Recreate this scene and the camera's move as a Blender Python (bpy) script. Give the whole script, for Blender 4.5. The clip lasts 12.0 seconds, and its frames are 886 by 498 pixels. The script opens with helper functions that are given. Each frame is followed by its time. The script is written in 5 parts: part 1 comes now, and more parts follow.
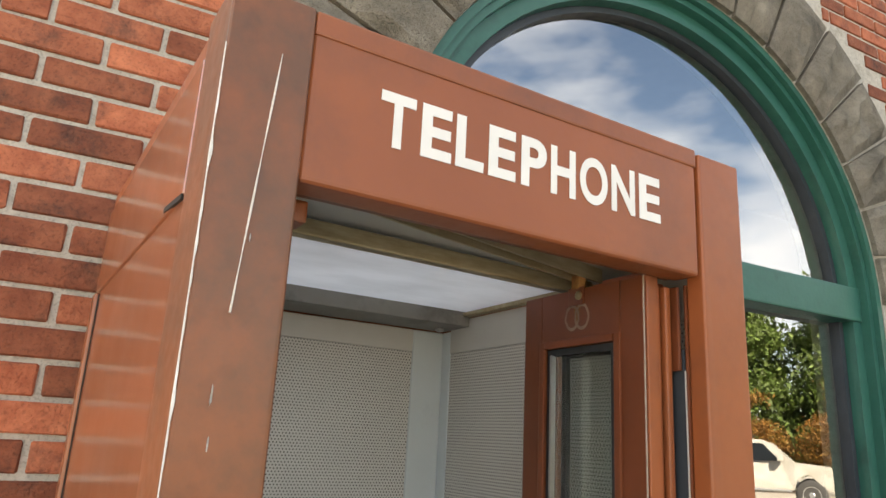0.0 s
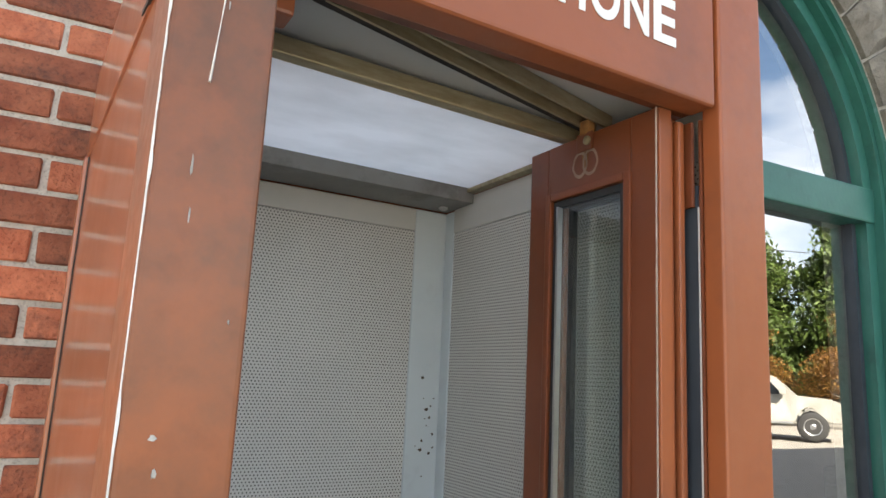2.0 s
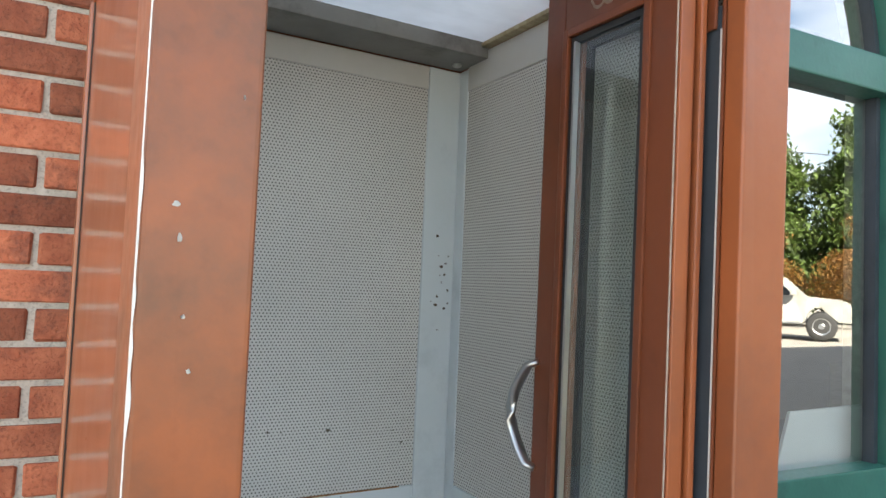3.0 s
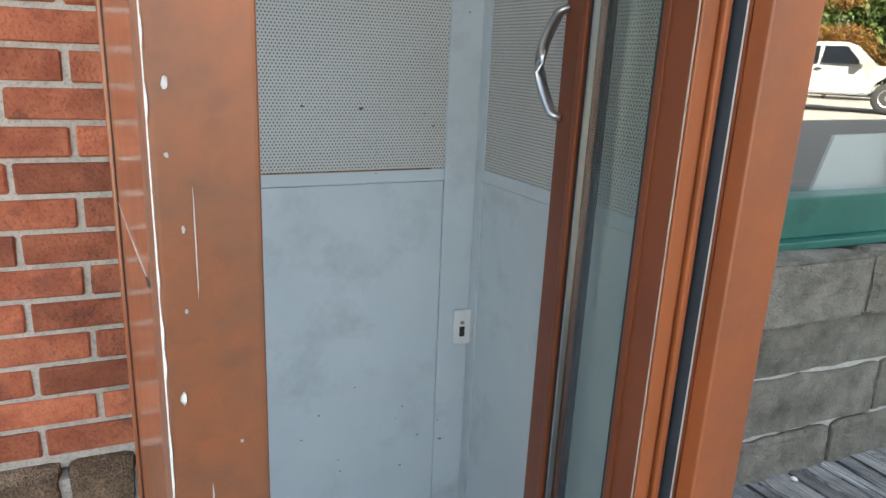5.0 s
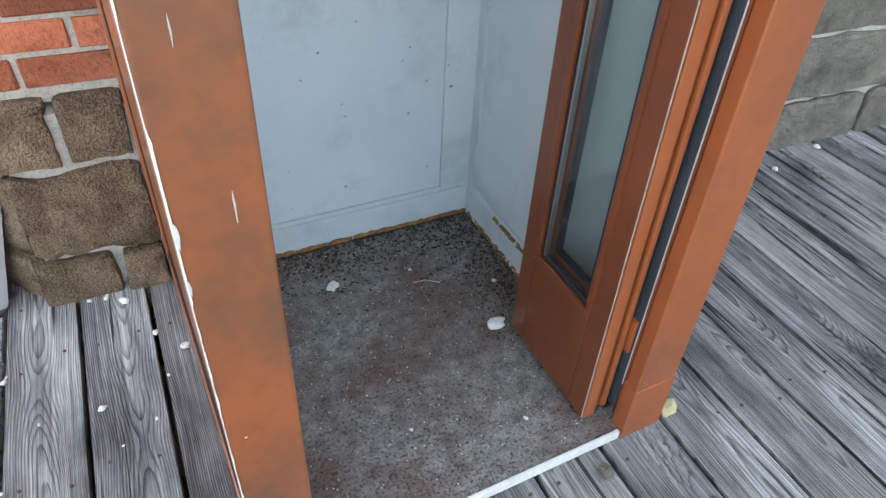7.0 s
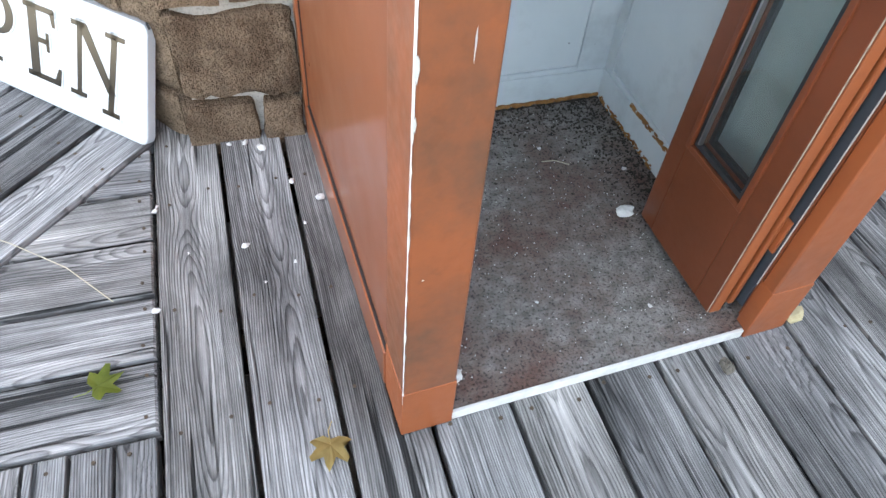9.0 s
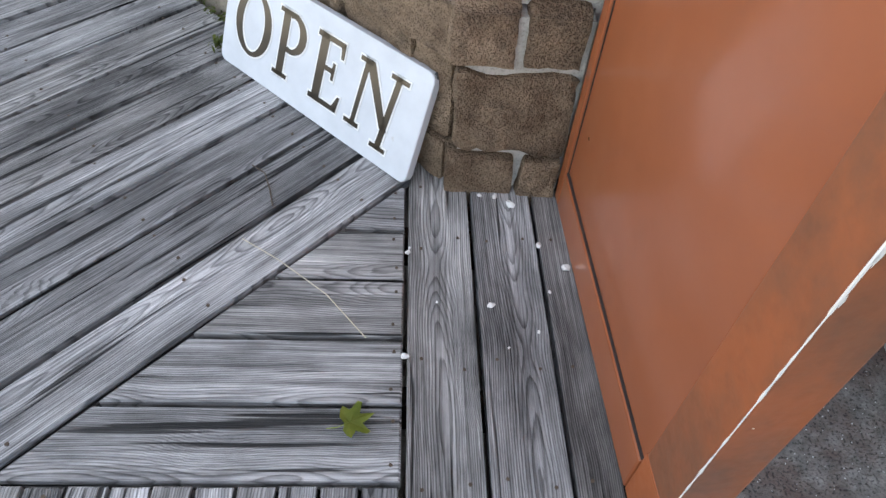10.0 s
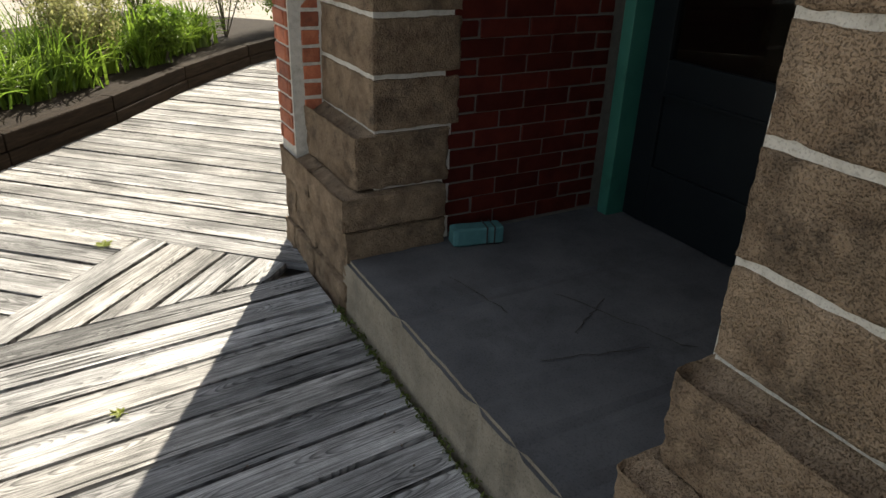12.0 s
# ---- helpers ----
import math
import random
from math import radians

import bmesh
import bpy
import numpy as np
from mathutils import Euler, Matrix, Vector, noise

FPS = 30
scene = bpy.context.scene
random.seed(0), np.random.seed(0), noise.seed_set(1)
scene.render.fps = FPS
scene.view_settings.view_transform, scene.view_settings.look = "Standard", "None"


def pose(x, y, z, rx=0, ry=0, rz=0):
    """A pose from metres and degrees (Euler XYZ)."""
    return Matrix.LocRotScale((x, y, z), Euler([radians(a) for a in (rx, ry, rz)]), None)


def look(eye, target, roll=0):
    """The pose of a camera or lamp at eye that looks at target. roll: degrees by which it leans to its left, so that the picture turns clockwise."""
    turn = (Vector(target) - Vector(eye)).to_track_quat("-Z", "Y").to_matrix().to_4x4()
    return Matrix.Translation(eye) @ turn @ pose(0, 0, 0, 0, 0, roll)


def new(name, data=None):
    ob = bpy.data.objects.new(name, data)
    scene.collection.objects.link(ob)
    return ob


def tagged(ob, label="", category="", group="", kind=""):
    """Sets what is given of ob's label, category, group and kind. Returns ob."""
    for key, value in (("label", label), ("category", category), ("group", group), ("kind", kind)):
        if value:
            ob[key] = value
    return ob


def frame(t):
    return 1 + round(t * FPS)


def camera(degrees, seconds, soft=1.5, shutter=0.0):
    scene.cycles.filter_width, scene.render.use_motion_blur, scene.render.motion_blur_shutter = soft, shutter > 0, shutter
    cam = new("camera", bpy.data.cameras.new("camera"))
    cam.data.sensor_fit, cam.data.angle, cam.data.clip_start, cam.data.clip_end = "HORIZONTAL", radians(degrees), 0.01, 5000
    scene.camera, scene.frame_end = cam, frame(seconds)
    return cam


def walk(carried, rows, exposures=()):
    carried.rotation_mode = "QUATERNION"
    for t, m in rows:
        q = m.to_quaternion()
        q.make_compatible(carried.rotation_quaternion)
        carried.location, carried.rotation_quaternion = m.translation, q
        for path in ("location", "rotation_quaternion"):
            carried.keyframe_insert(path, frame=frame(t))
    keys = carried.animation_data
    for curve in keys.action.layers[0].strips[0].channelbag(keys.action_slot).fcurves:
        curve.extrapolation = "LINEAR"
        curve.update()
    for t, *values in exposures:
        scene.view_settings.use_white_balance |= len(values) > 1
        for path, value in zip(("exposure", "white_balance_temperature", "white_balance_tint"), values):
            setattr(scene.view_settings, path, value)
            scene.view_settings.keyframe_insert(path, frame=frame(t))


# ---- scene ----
cam = camera(65.4, 12.0)
PATH = [
    (0, (-0.078, -0.611, 1.692), (0.814, 1.097, 2.226), 2.9),
    (0.5, (-0.072, -0.602, 1.672), (0.822, 1.107, 2.203), 2.9),
    (1, (-0.06, -0.589, 1.642), (0.833, 1.121, 2.17), 2.9),
    (1.5, (-0.05, -0.565, 1.606), (0.843, 1.154, 2.102), 2.8),
    (2, (-0.031, -0.55, 1.564), (0.869, 1.196, 1.935), 2.6),
    (2.5, (-0.026, -0.538, 1.52), (0.876, 1.234, 1.736), 2.5),
    (4.5, (-0.01, -0.568, 1.296), (0.808, 1.234, 1.012), 2.1),
    (5, (-0.002, -0.574, 1.271), (0.77, 1.192, 0.738), 2.4),
    (5.5, (0.003, -0.553, 1.213), (0.745, 1.149, 0.471), 2.5),
    (6, (0.014, -0.527, 1.165), (0.718, 1.082, 0.208), 2.7),
    (6.5, (0.025, -0.512, 1.126), (0.69, 0.995, -0.009), 2.8),
    (7, (0.026, -0.516, 1.083), (0.654, 0.895, -0.188), 3.0),
    (9, (-0.119, -0.499, 1.052), (0.284, 0.756, -0.452), 5.3),
    (9.5, (-0.242, -0.438, 1.061), (-0.018, 0.869, -0.437), 5.4),
    (10, (-0.373, -0.376, 1.101), (-0.302, 0.953, -0.392), 5.5),
    (10.5, (-0.49, -0.26, 1.138), (-0.543, 1.072, -0.352), 4.2),
    (11, (-0.586, -0.05, 1.184), (-0.751, 1.378, -0.207), 3.5),
    (11.5, (-0.664, 0.136, 1.253), (-1.001, 1.73, 0.093), 2.7),
    (12, (-0.836, 0.246, 1.324), (-1.326, 1.983, 0.462), 2.0),
]
EXPOSURES = [(0.0, 2.68, 7500, 10), (1.5, 2.73, 6900, 10), (2.5, 3.0, 6600, 8), (5.0, 3.08, 6500, 6), (5.5, 3.13, 6500, 6), (7.0, 3.38, 6400, 6), (9.0, 3.56, 6500, 8), (10.0, 2.9, 6500, 10), (10.5, 2.72, 6500, 10), (11.0, 2.46, 6600, 10), (11.5, 2.13, 6800, 10), (12.0, 1.52, 7000, 8)]
walk(cam, [(t, look(eye, target, roll)) for t, eye, target, roll in PATH], EXPOSURES)

# ---- sky and sun ----
SUN_EL, SUN_FROM = radians(38), Vector((-0.24, 0.97, 0.0)).normalized()
world = bpy.data.worlds.new("sky")
scene.world = world
world.use_nodes = True
wn, wl = world.node_tree.nodes, world.node_tree.links
wn.clear()
w_out = wn.new("ShaderNodeOutputWorld")
w_bg = wn.new("ShaderNodeBackground")
w_sky = wn.new("ShaderNodeTexSky")
w_sky.sky_type, w_sky.sun_disc = "NISHITA", False
w_sky.sun_elevation, w_sky.sun_rotation = SUN_EL, math.atan2(SUN_FROM.x, SUN_FROM.y)
w_co = wn.new("ShaderNodeTexCoord")
w_map = wn.new("ShaderNodeMapping")
w_map.inputs["Scale"].default_value = (1.0, 1.0, 2.6)
w_noise = wn.new("ShaderNodeTexNoise")
w_noise.inputs["Scale"].default_value, w_noise.inputs["Detail"].default_value = 2.1, 9.0
w_noise.inputs["Roughness"].default_value = 0.58
w_ramp = wn.new("ShaderNodeValToRGB")
w_ramp.color_ramp.elements[0].position, w_ramp.color_ramp.elements[1].position = 0.42, 0.72
w_mix = wn.new("ShaderNodeMix")
w_mix.data_type = "RGBA"
w_mix.inputs["B"].default_value = (9.0, 9.2, 9.6, 1)
wl.new(w_co.outputs["Generated"], w_map.inputs["Vector"])
wl.new(w_map.outputs["Vector"], w_noise.inputs["Vector"])
wl.new(w_noise.outputs["Fac"], w_ramp.inputs["Fac"])
wl.new(w_ramp.outputs["Color"], w_mix.inputs["Factor"])
wl.new(w_sky.outputs["Color"], w_mix.inputs["A"])
wl.new(w_mix.outputs["Result"], w_bg.inputs["Color"])
w_bg.inputs["Strength"].default_value = 0.052
wl.new(w_bg.outputs["Background"], w_out.inputs["Surface"])
sun = new("sun", bpy.data.lights.new("sun", "SUN"))
sun.data.energy, sun.data.angle, sun.data.color = 5.0, radians(0.5), (1.0, 0.94, 0.84)
sun.matrix_world = look(SUN_FROM * 40 + Vector((0, 0, 40 * math.tan(SUN_EL))), (0, 0, 0))


# ---- materials ----
def material(name, dark, light, scale=6.0, rough=0.6, bump=0.2, stretch=(1, 1, 1), metal=0.0, stain=None, stain_scale=1.5,
             stain_at=(0.55, 0.75), vary=0.0, coat=0.0, fine=80.0, detail=6.0, bump_far=0.002, speck=0.0, speck_scale=160.0):
    """Two-scale noise between two colours, with an optional stain colour, fine relief and a per-object shift."""
    m = bpy.data.materials.new(name)
    m.use_nodes = True
    n, l = m.node_tree.nodes, m.node_tree.links
    b = n["Principled BSDF"]
    co, mp = n.new("ShaderNodeTexCoord"), n.new("ShaderNodeMapping")
    mp.inputs["Scale"].default_value = stretch
    info = n.new("ShaderNodeObjectInfo")
    far = n.new("ShaderNodeVectorMath")
    far.operation = "MULTIPLY_ADD"
    l.new(info.outputs["Random"], far.inputs[0])
    far.inputs[1].default_value = (37.0, 19.0, 53.0)
    l.new(co.outputs["Object"], far.inputs[2])
    l.new(far.outputs["Vector"], mp.inputs["Vector"])
    a = n.new("ShaderNodeTexNoise")
    a.inputs["Scale"].default_value, a.inputs["Detail"].default_value, a.inputs["Roughness"].default_value = scale, detail, 0.62
    l.new(mp.outputs["Vector"], a.inputs["Vector"])
    r = n.new("ShaderNodeValToRGB")
    r.color_ramp.elements[0].position, r.color_ramp.elements[1].position = 0.3, 0.7
    r.color_ramp.elements[0].color, r.color_ramp.elements[1].color = (*dark, 1), (*light, 1)
    l.new(a.outputs["Fac"], r.inputs["Fac"])
    out = r.outputs["Color"]
    f = n.new("ShaderNodeTexNoise")
    f.inputs["Scale"].default_value, f.inputs["Detail"].default_value = fine, 4.0
    l.new(mp.outputs["Vector"], f.inputs["Vector"])
    if stain:
        s = n.new("ShaderNodeTexNoise")
        s.inputs["Scale"].default_value, s.inputs["Detail"].default_value, s.inputs["Roughness"].default_value = stain_scale, 7.0, 0.68
        l.new(far.outputs["Vector"], s.inputs["Vector"])
        sr = n.new("ShaderNodeMapRange")
        sr.inputs["From Min"].default_value, sr.inputs["From Max"].default_value = stain_at
        l.new(s.outputs["Fac"], sr.inputs["Value"])
        mx = n.new("ShaderNodeMix")
        mx.data_type = "RGBA"
        mx.inputs["B"].default_value = (*stain, 1)
        l.new(sr.outputs["Result"], mx.inputs["Factor"])
        l.new(out, mx.inputs["A"])
        out = mx.outputs["Result"]
    pits = None
    if speck:
        sp = n.new("ShaderNodeTexNoise")
        sp.inputs["Scale"].default_value, sp.inputs["Detail"].default_value = speck_scale, 3.0
        l.new(far.outputs["Vector"], sp.inputs["Vector"])
        pits = n.new("ShaderNodeMapRange")
        pits.inputs["From Min"].default_value, pits.inputs["From Max"].default_value = 0.34, 0.47
        pits.inputs["To Min"].default_value, pits.inputs["To Max"].default_value = 1 - speck, 1 + 0.12 * speck
        l.new(sp.outputs["Fac"], pits.inputs["Value"])
        ph = n.new("ShaderNodeHueSaturation")
        l.new(pits.outputs["Result"], ph.inputs["Value"])
        l.new(out, ph.inputs["Color"])
        out = ph.outputs["Color"]
    if vary:
        h = n.new("ShaderNodeHueSaturation")
        v = n.new("ShaderNodeMapRange")
        v.inputs["To Min"].default_value, v.inputs["To Max"].default_value = 1 - vary, 1 + vary
        isle = n.new("ShaderNodeNewGeometry")
        both = n.new("ShaderNodeMath")
        both.operation = "ADD"
        l.new(info.outputs["Random"], both.inputs[0])
        l.new(isle.outputs["Random Per Island"], both.inputs[1])
        frac = n.new("ShaderNodeMath")
        frac.operation = "FRACT"
        l.new(both.outputs[0], frac.inputs[0])
        l.new(frac.outputs[0], v.inputs["Value"])
        l.new(v.outputs["Result"], h.inputs["Value"])
        l.new(out, h.inputs["Color"])
        out = h.outputs["Color"]
    l.new(out, b.inputs["Base Color"])
    rr = n.new("ShaderNodeMapRange")
    rr.inputs["To Min"].default_value, rr.inputs["To Max"].default_value = max(rough - 0.12, 0.02), min(rough + 0.12, 1)
    l.new(f.outputs["Fac"], rr.inputs["Value"])
    l.new(rr.outputs["Result"], b.inputs["Roughness"])
    b.inputs["Metallic"].default_value = metal
    b.inputs["Coat Weight"].default_value = coat
    if bump:
        add = n.new("ShaderNodeMath")
        l.new(a.outputs["Fac"], add.inputs[0])
        l.new(f.outputs["Fac"], add.inputs[1])
        if pits:
            more = n.new("ShaderNodeMath")
            l.new(add.outputs[0], more.inputs[0])
            l.new(pits.outputs["Result"], more.inputs[1])
            add = more
        bp = n.new("ShaderNodeBump")
        bp.inputs["Strength"].default_value, bp.inputs["Distance"].default_value = bump, bump_far
        l.new(add.outputs[0], bp.inputs["Height"])
        l.new(bp.outputs["Normal"], b.inputs["Normal"])
    return m


def perforated(name, metal_colour, hole_colour, pitch=0.0070, ratio=0.30):
    """Painted sheet with a staggered grid of small punched holes; the sheet lies in its own x and z."""
    m = material(name, [c * 0.88 for c in metal_colour], metal_colour, 3.0, 0.5, 0.05)
    n, l = m.node_tree.nodes, m.node_tree.links
    b = n["Principled BSDF"]
    base = b.inputs["Base Color"].links[0].from_socket
    co, sep = n.new("ShaderNodeTexCoord"), n.new("ShaderNodeSeparateXYZ")
    l.new(co.outputs["Object"], sep.inputs[0])

    def math_node(op, x, y=None, z=None):
        k = n.new("ShaderNodeMath")
        k.operation = op
        for i, v in enumerate((x, y, z)):
            if v is None:
                continue
            if isinstance(v, (int, float)):
                k.inputs[i].default_value = v
            else:
                l.new(v, k.inputs[i])
        return k.outputs[0]
    near = None
    for shift in (0.0, 0.5):
        u = math_node("SUBTRACT", math_node("FRACT", math_node("MULTIPLY_ADD", sep.outputs["X"], 1 / pitch, shift + 100)), 0.5)
        v = math_node("SUBTRACT", math_node("FRACT", math_node("MULTIPLY_ADD", sep.outputs["Z"], 1 / (pitch * 1.732), shift + 100)), 0.5)
        v = math_node("MULTIPLY", v, 1.732)
        d = math_node("SQRT", math_node("ADD", math_node("MULTIPLY", u, u), math_node("MULTIPLY", v, v)))
        near = d if near is None else math_node("MINIMUM", near, d)
    inside = math_node("LESS_THAN", near, ratio * 0.75)
    mx = n.new("ShaderNodeMix")
    mx.data_type = "RGBA"
    mx.inputs["B"].default_value = (*hole_colour, 1)
    l.new(inside, mx.inputs["Factor"])
    l.new(base, mx.inputs["A"])
    l.new(mx.outputs["Result"], b.inputs["Base Color"])
    return m


def pane_glass(name, mirror=0.4, tint=(0.9, 0.95, 0.93)):
    m = bpy.data.materials.new(name)
    m.use_nodes = True
    n, l = m.node_tree.nodes, m.node_tree.links
    n.clear()
    o, mx = n.new("ShaderNodeOutputMaterial"), n.new("ShaderNodeMixShader")
    t, g = n.new("ShaderNodeBsdfTransparent"), n.new("ShaderNodeBsdfGlossy")
    t.inputs["Color"].default_value = (*tint, 1)
    g.inputs["Roughness"].default_value = 0.006
    g.inputs["Color"].default_value = (1, 1, 1, 1)
    mx.inputs["Fac"].default_value = mirror
    l.new(t.outputs[0], mx.inputs[1])
    l.new(g.outputs[0], mx.inputs[2])
    l.new(mx.outputs[0], o.inputs["Surface"])
    return m


M_PAINT = material("weathered_orange_paint", (0.275, 0.078, 0.026), (0.35, 0.102, 0.034), 2.2, 0.40, 0.12, stain=(0.16, 0.060, 0.032),
                   stain_scale=2.4, stain_at=(0.50, 0.76), fine=60)
# The orange at about half strength, for door leaves and inward faces.
M_PAINT_DARK = material("darker_brown_orange_paint", (0.135, 0.038, 0.015), (0.205, 0.056, 0.021), 3.0, 0.36, 0.15, stain=(0.09, 0.028, 0.014),
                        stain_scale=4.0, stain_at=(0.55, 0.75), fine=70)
# Nearly the same orange, with wide brown patches scattered by noise.
M_POST = material("brown_patched_orange_paint", (0.275, 0.080, 0.027), (0.34, 0.102, 0.036), 3.0, 0.36, 0.15, stain=(0.150, 0.068, 0.036),
                  stain_scale=3.4, stain_at=(0.36, 0.60), fine=60, speck=0.08, speck_scale=40)
M_SIDE = material("glossy_orange_side_paint", (0.285, 0.082, 0.028), (0.35, 0.104, 0.036), 2.2, 0.34, 0.0, stain=(0.22, 0.070, 0.031),
                  stain_scale=3.4, stain_at=(0.58, 0.84), fine=9, coat=0.75)
M_SIDE.node_tree.nodes["Principled BSDF"].inputs["Coat Roughness"].default_value = 0.14
M_CHIP = material("worn_white_primer", (0.62, 0.60, 0.55), (0.80, 0.78, 0.74), 30, 0.7, 0.3)
M_PALE = material("pale_old_paint", (0.34, 0.25, 0.19), (0.52, 0.42, 0.34), 60, 0.8, 0.3)
M_LETTER = material("white_lettering_paint", (0.76, 0.75, 0.72), (0.84, 0.83, 0.80), 12, 0.5, 0.1)
M_BLUE = material("pale_blue_grey_enamel", (0.56, 0.615, 0.64), (0.66, 0.71, 0.73), 2.5, 0.42, 0.05, stain=(0.42, 0.46, 0.48),
                  stain_scale=4.2, stain_at=(0.52, 0.78))
M_GREY = material("warm_grey_enamel", (0.52, 0.51, 0.48), (0.60, 0.59, 0.56), 3, 0.5, 0.05)
M_PERF = perforated("perforated_grey_sheet", (0.64, 0.625, 0.59), (0.08, 0.078, 0.07))
M_SEAM = material("dark_seam", (0.018, 0.014, 0.012), (0.04, 0.032, 0.028), 9, 0.8, 0.1)
M_RUST = material("orange_rust", (0.16, 0.065, 0.018), (0.42, 0.21, 0.065), 40, 0.9, 0.6)
M_SHEET = bpy.data.materials.new("translucent_roof_sheet")
M_SHEET.use_nodes = True
sn, sl = M_SHEET.node_tree.nodes, M_SHEET.node_tree.links
s_mix, s_tr = sn.new("ShaderNodeMixShader"), sn.new("ShaderNodeBsdfTranslucent")
s_noise, s_ramp = sn.new("ShaderNodeTexNoise"), sn.new("ShaderNodeValToRGB")
s_noise.inputs["Scale"].default_value, s_noise.inputs["Detail"].default_value = 4.0, 6.0
s_ramp.color_ramp.elements[0].position, s_ramp.color_ramp.elements[0].color = 0.25, (0.70, 0.72, 0.73, 1)
s_ramp.color_ramp.elements[1].position, s_ramp.color_ramp.elements[1].color = 0.6, (0.88, 0.90, 0.92, 1)
sl.new(s_noise.outputs["Fac"], s_ramp.inputs["Fac"])
sl.new(s_ramp.outputs["Color"], s_tr.inputs["Color"])
sl.new(s_ramp.outputs["Color"], sn["Principled BSDF"].inputs["Base Color"])
sn["Principled BSDF"].inputs["Roughness"].default_value = 0.35
s_mix.inputs["Fac"].default_value = 0.75
sl.new(sn["Principled BSDF"].outputs[0], s_mix.inputs[1])
sl.new(s_tr.outputs[0], s_mix.inputs[2])
sl.new(s_mix.outputs[0], sn["Material Output"].inputs["Surface"])
M_CEIL = material("grey_ceiling_sheet", (0.46, 0.47, 0.45), (0.54, 0.545, 0.52), 2.5, 0.5, 0.05)
M_RAIL = material("grimy_grey_rail_paint", (0.17, 0.165, 0.155), (0.25, 0.245, 0.23), 5, 0.6, 0.1, stain=(0.09, 0.08, 0.07), stain_scale=6)
M_ALLOY = material("dull_yellowed_alloy", (0.30, 0.24, 0.13), (0.46, 0.40, 0.27), 14, 0.42, 0.2, stretch=(1, 6, 6), metal=0.5)
M_CHROME = material("brushed_alloy", (0.52, 0.52, 0.51), (0.58, 0.58, 0.57), 5, 0.36, 0.0, metal=1.0)
M_RUBBER = material("black_rubber", (0.018, 0.02, 0.022), (0.035, 0.038, 0.042), 12, 0.55, 0.1)
M_GASKET = material("dark_slate_gasket", (0.030, 0.038, 0.048), (0.045, 0.055, 0.068), 8, 0.5, 0.05)
M_FLOOR = material("stained_concrete_pan", (0.12, 0.108, 0.094), (0.34, 0.315, 0.285), 34, 0.85, 1.0, stain=(0.150, 0.088, 0.068), stain_scale=3.6,
                   stain_at=(0.44, 0.62), fine=220, bump_far=0.004, speck=0.6, speck_scale=190)
M_DEBRIS = material("dark_leaf_litter", (0.018, 0.015, 0.011), (0.07, 0.056, 0.040), 60, 0.95, 0.8)
M_BRICK = material("red_face_brick", (0.24, 0.060, 0.028), (0.45, 0.150, 0.075), 16, 0.85, 0.8, stain=(0.085, 0.036, 0.026), stain_scale=9,
                   stain_at=(0.52, 0.72), vary=0.36, fine=140, bump_far=0.004, speck=0.22, speck_scale=170)
M_BRICK_OLD = material("sooty_weathered_brick", (0.17, 0.045, 0.024), (0.36, 0.115, 0.058), 16, 0.9, 0.9, stain=(0.045, 0.026, 0.021), stain_scale=11,
                       stain_at=(0.42, 0.60), vary=0.30, fine=140, bump_far=0.005, speck=0.25, speck_scale=170)
# Recess mortar and brick, with the shade of the recess in their colour.
M_MORTAR_SHADED = material("shade_dimmed_mortar", (0.085, 0.078, 0.068), (0.125, 0.115, 0.10), 30, 0.95, 0.4)
M_BRICK_SHADED = material("shade_darkened_glazed_brick", (0.040, 0.0075, 0.0055), (0.072, 0.0135, 0.009), 12, 0.55, 0.2, vary=0.25)
M_MORTAR = material("pale_grey_mortar", (0.40, 0.37, 0.32), (0.56, 0.53, 0.47), 40, 0.95, 0.7, stain=(0.25, 0.23, 0.19), stain_scale=6, fine=260, speck=0.25, speck_scale=240)
M_STONE = material("weathered_brown_sandstone", (0.148, 0.101, 0.066), (0.335, 0.245, 0.165), 12, 0.95, 1.0, stain=(0.060, 0.048, 0.037), stain_scale=8.5,
                   stain_at=(0.52, 0.74), vary=0.14, fine=150, bump_far=0.010, speck=0.34, speck_scale=300)
M_STONE_GREY = material("grey_cut_stone", (0.15, 0.135, 0.11), (0.31, 0.28, 0.23), 11, 0.95, 1.0, stain=(0.075, 0.068, 0.058), stain_scale=4,
                        vary=0.10, fine=150, bump_far=0.006, speck=0.34, speck_scale=300)
M_STEP_FACE = material("buff_worn_concrete_edge", (0.16, 0.135, 0.10), (0.28, 0.24, 0.18), 9, 0.95, 0.8, stain=(0.10, 0.085, 0.065), stain_scale=4, fine=150, speck=0.3)
M_SLAB = material("grey_blue_worn_concrete", (0.072, 0.072, 0.076), (0.112, 0.112, 0.115), 5, 0.9, 0.5, stain=(0.060, 0.059, 0.059), stain_scale=3.2, fine=170, speck=0.18)
M_GREEN = material("deep_green_trim_paint", (0.020, 0.105, 0.080), (0.035, 0.150, 0.115), 5, 0.35, 0.25, stain=(0.016, 0.07, 0.055), stain_scale=4)
# Door colour taken nearly to black to carry the recess shade.
M_DOOR = material("shade_darkened_door_paint", (0.005, 0.007, 0.009), (0.008, 0.011, 0.013), 5, 0.4, 0.1)
M_WIN = pane_glass("window_glass", 0.40)
M_BGLASS = pane_glass("booth_door_glass", 0.06, (0.93, 0.95, 0.94))
M_ROOFSHEET = pane_glass("clear_roof_sheet", 0.06, (0.82, 0.84, 0.84))
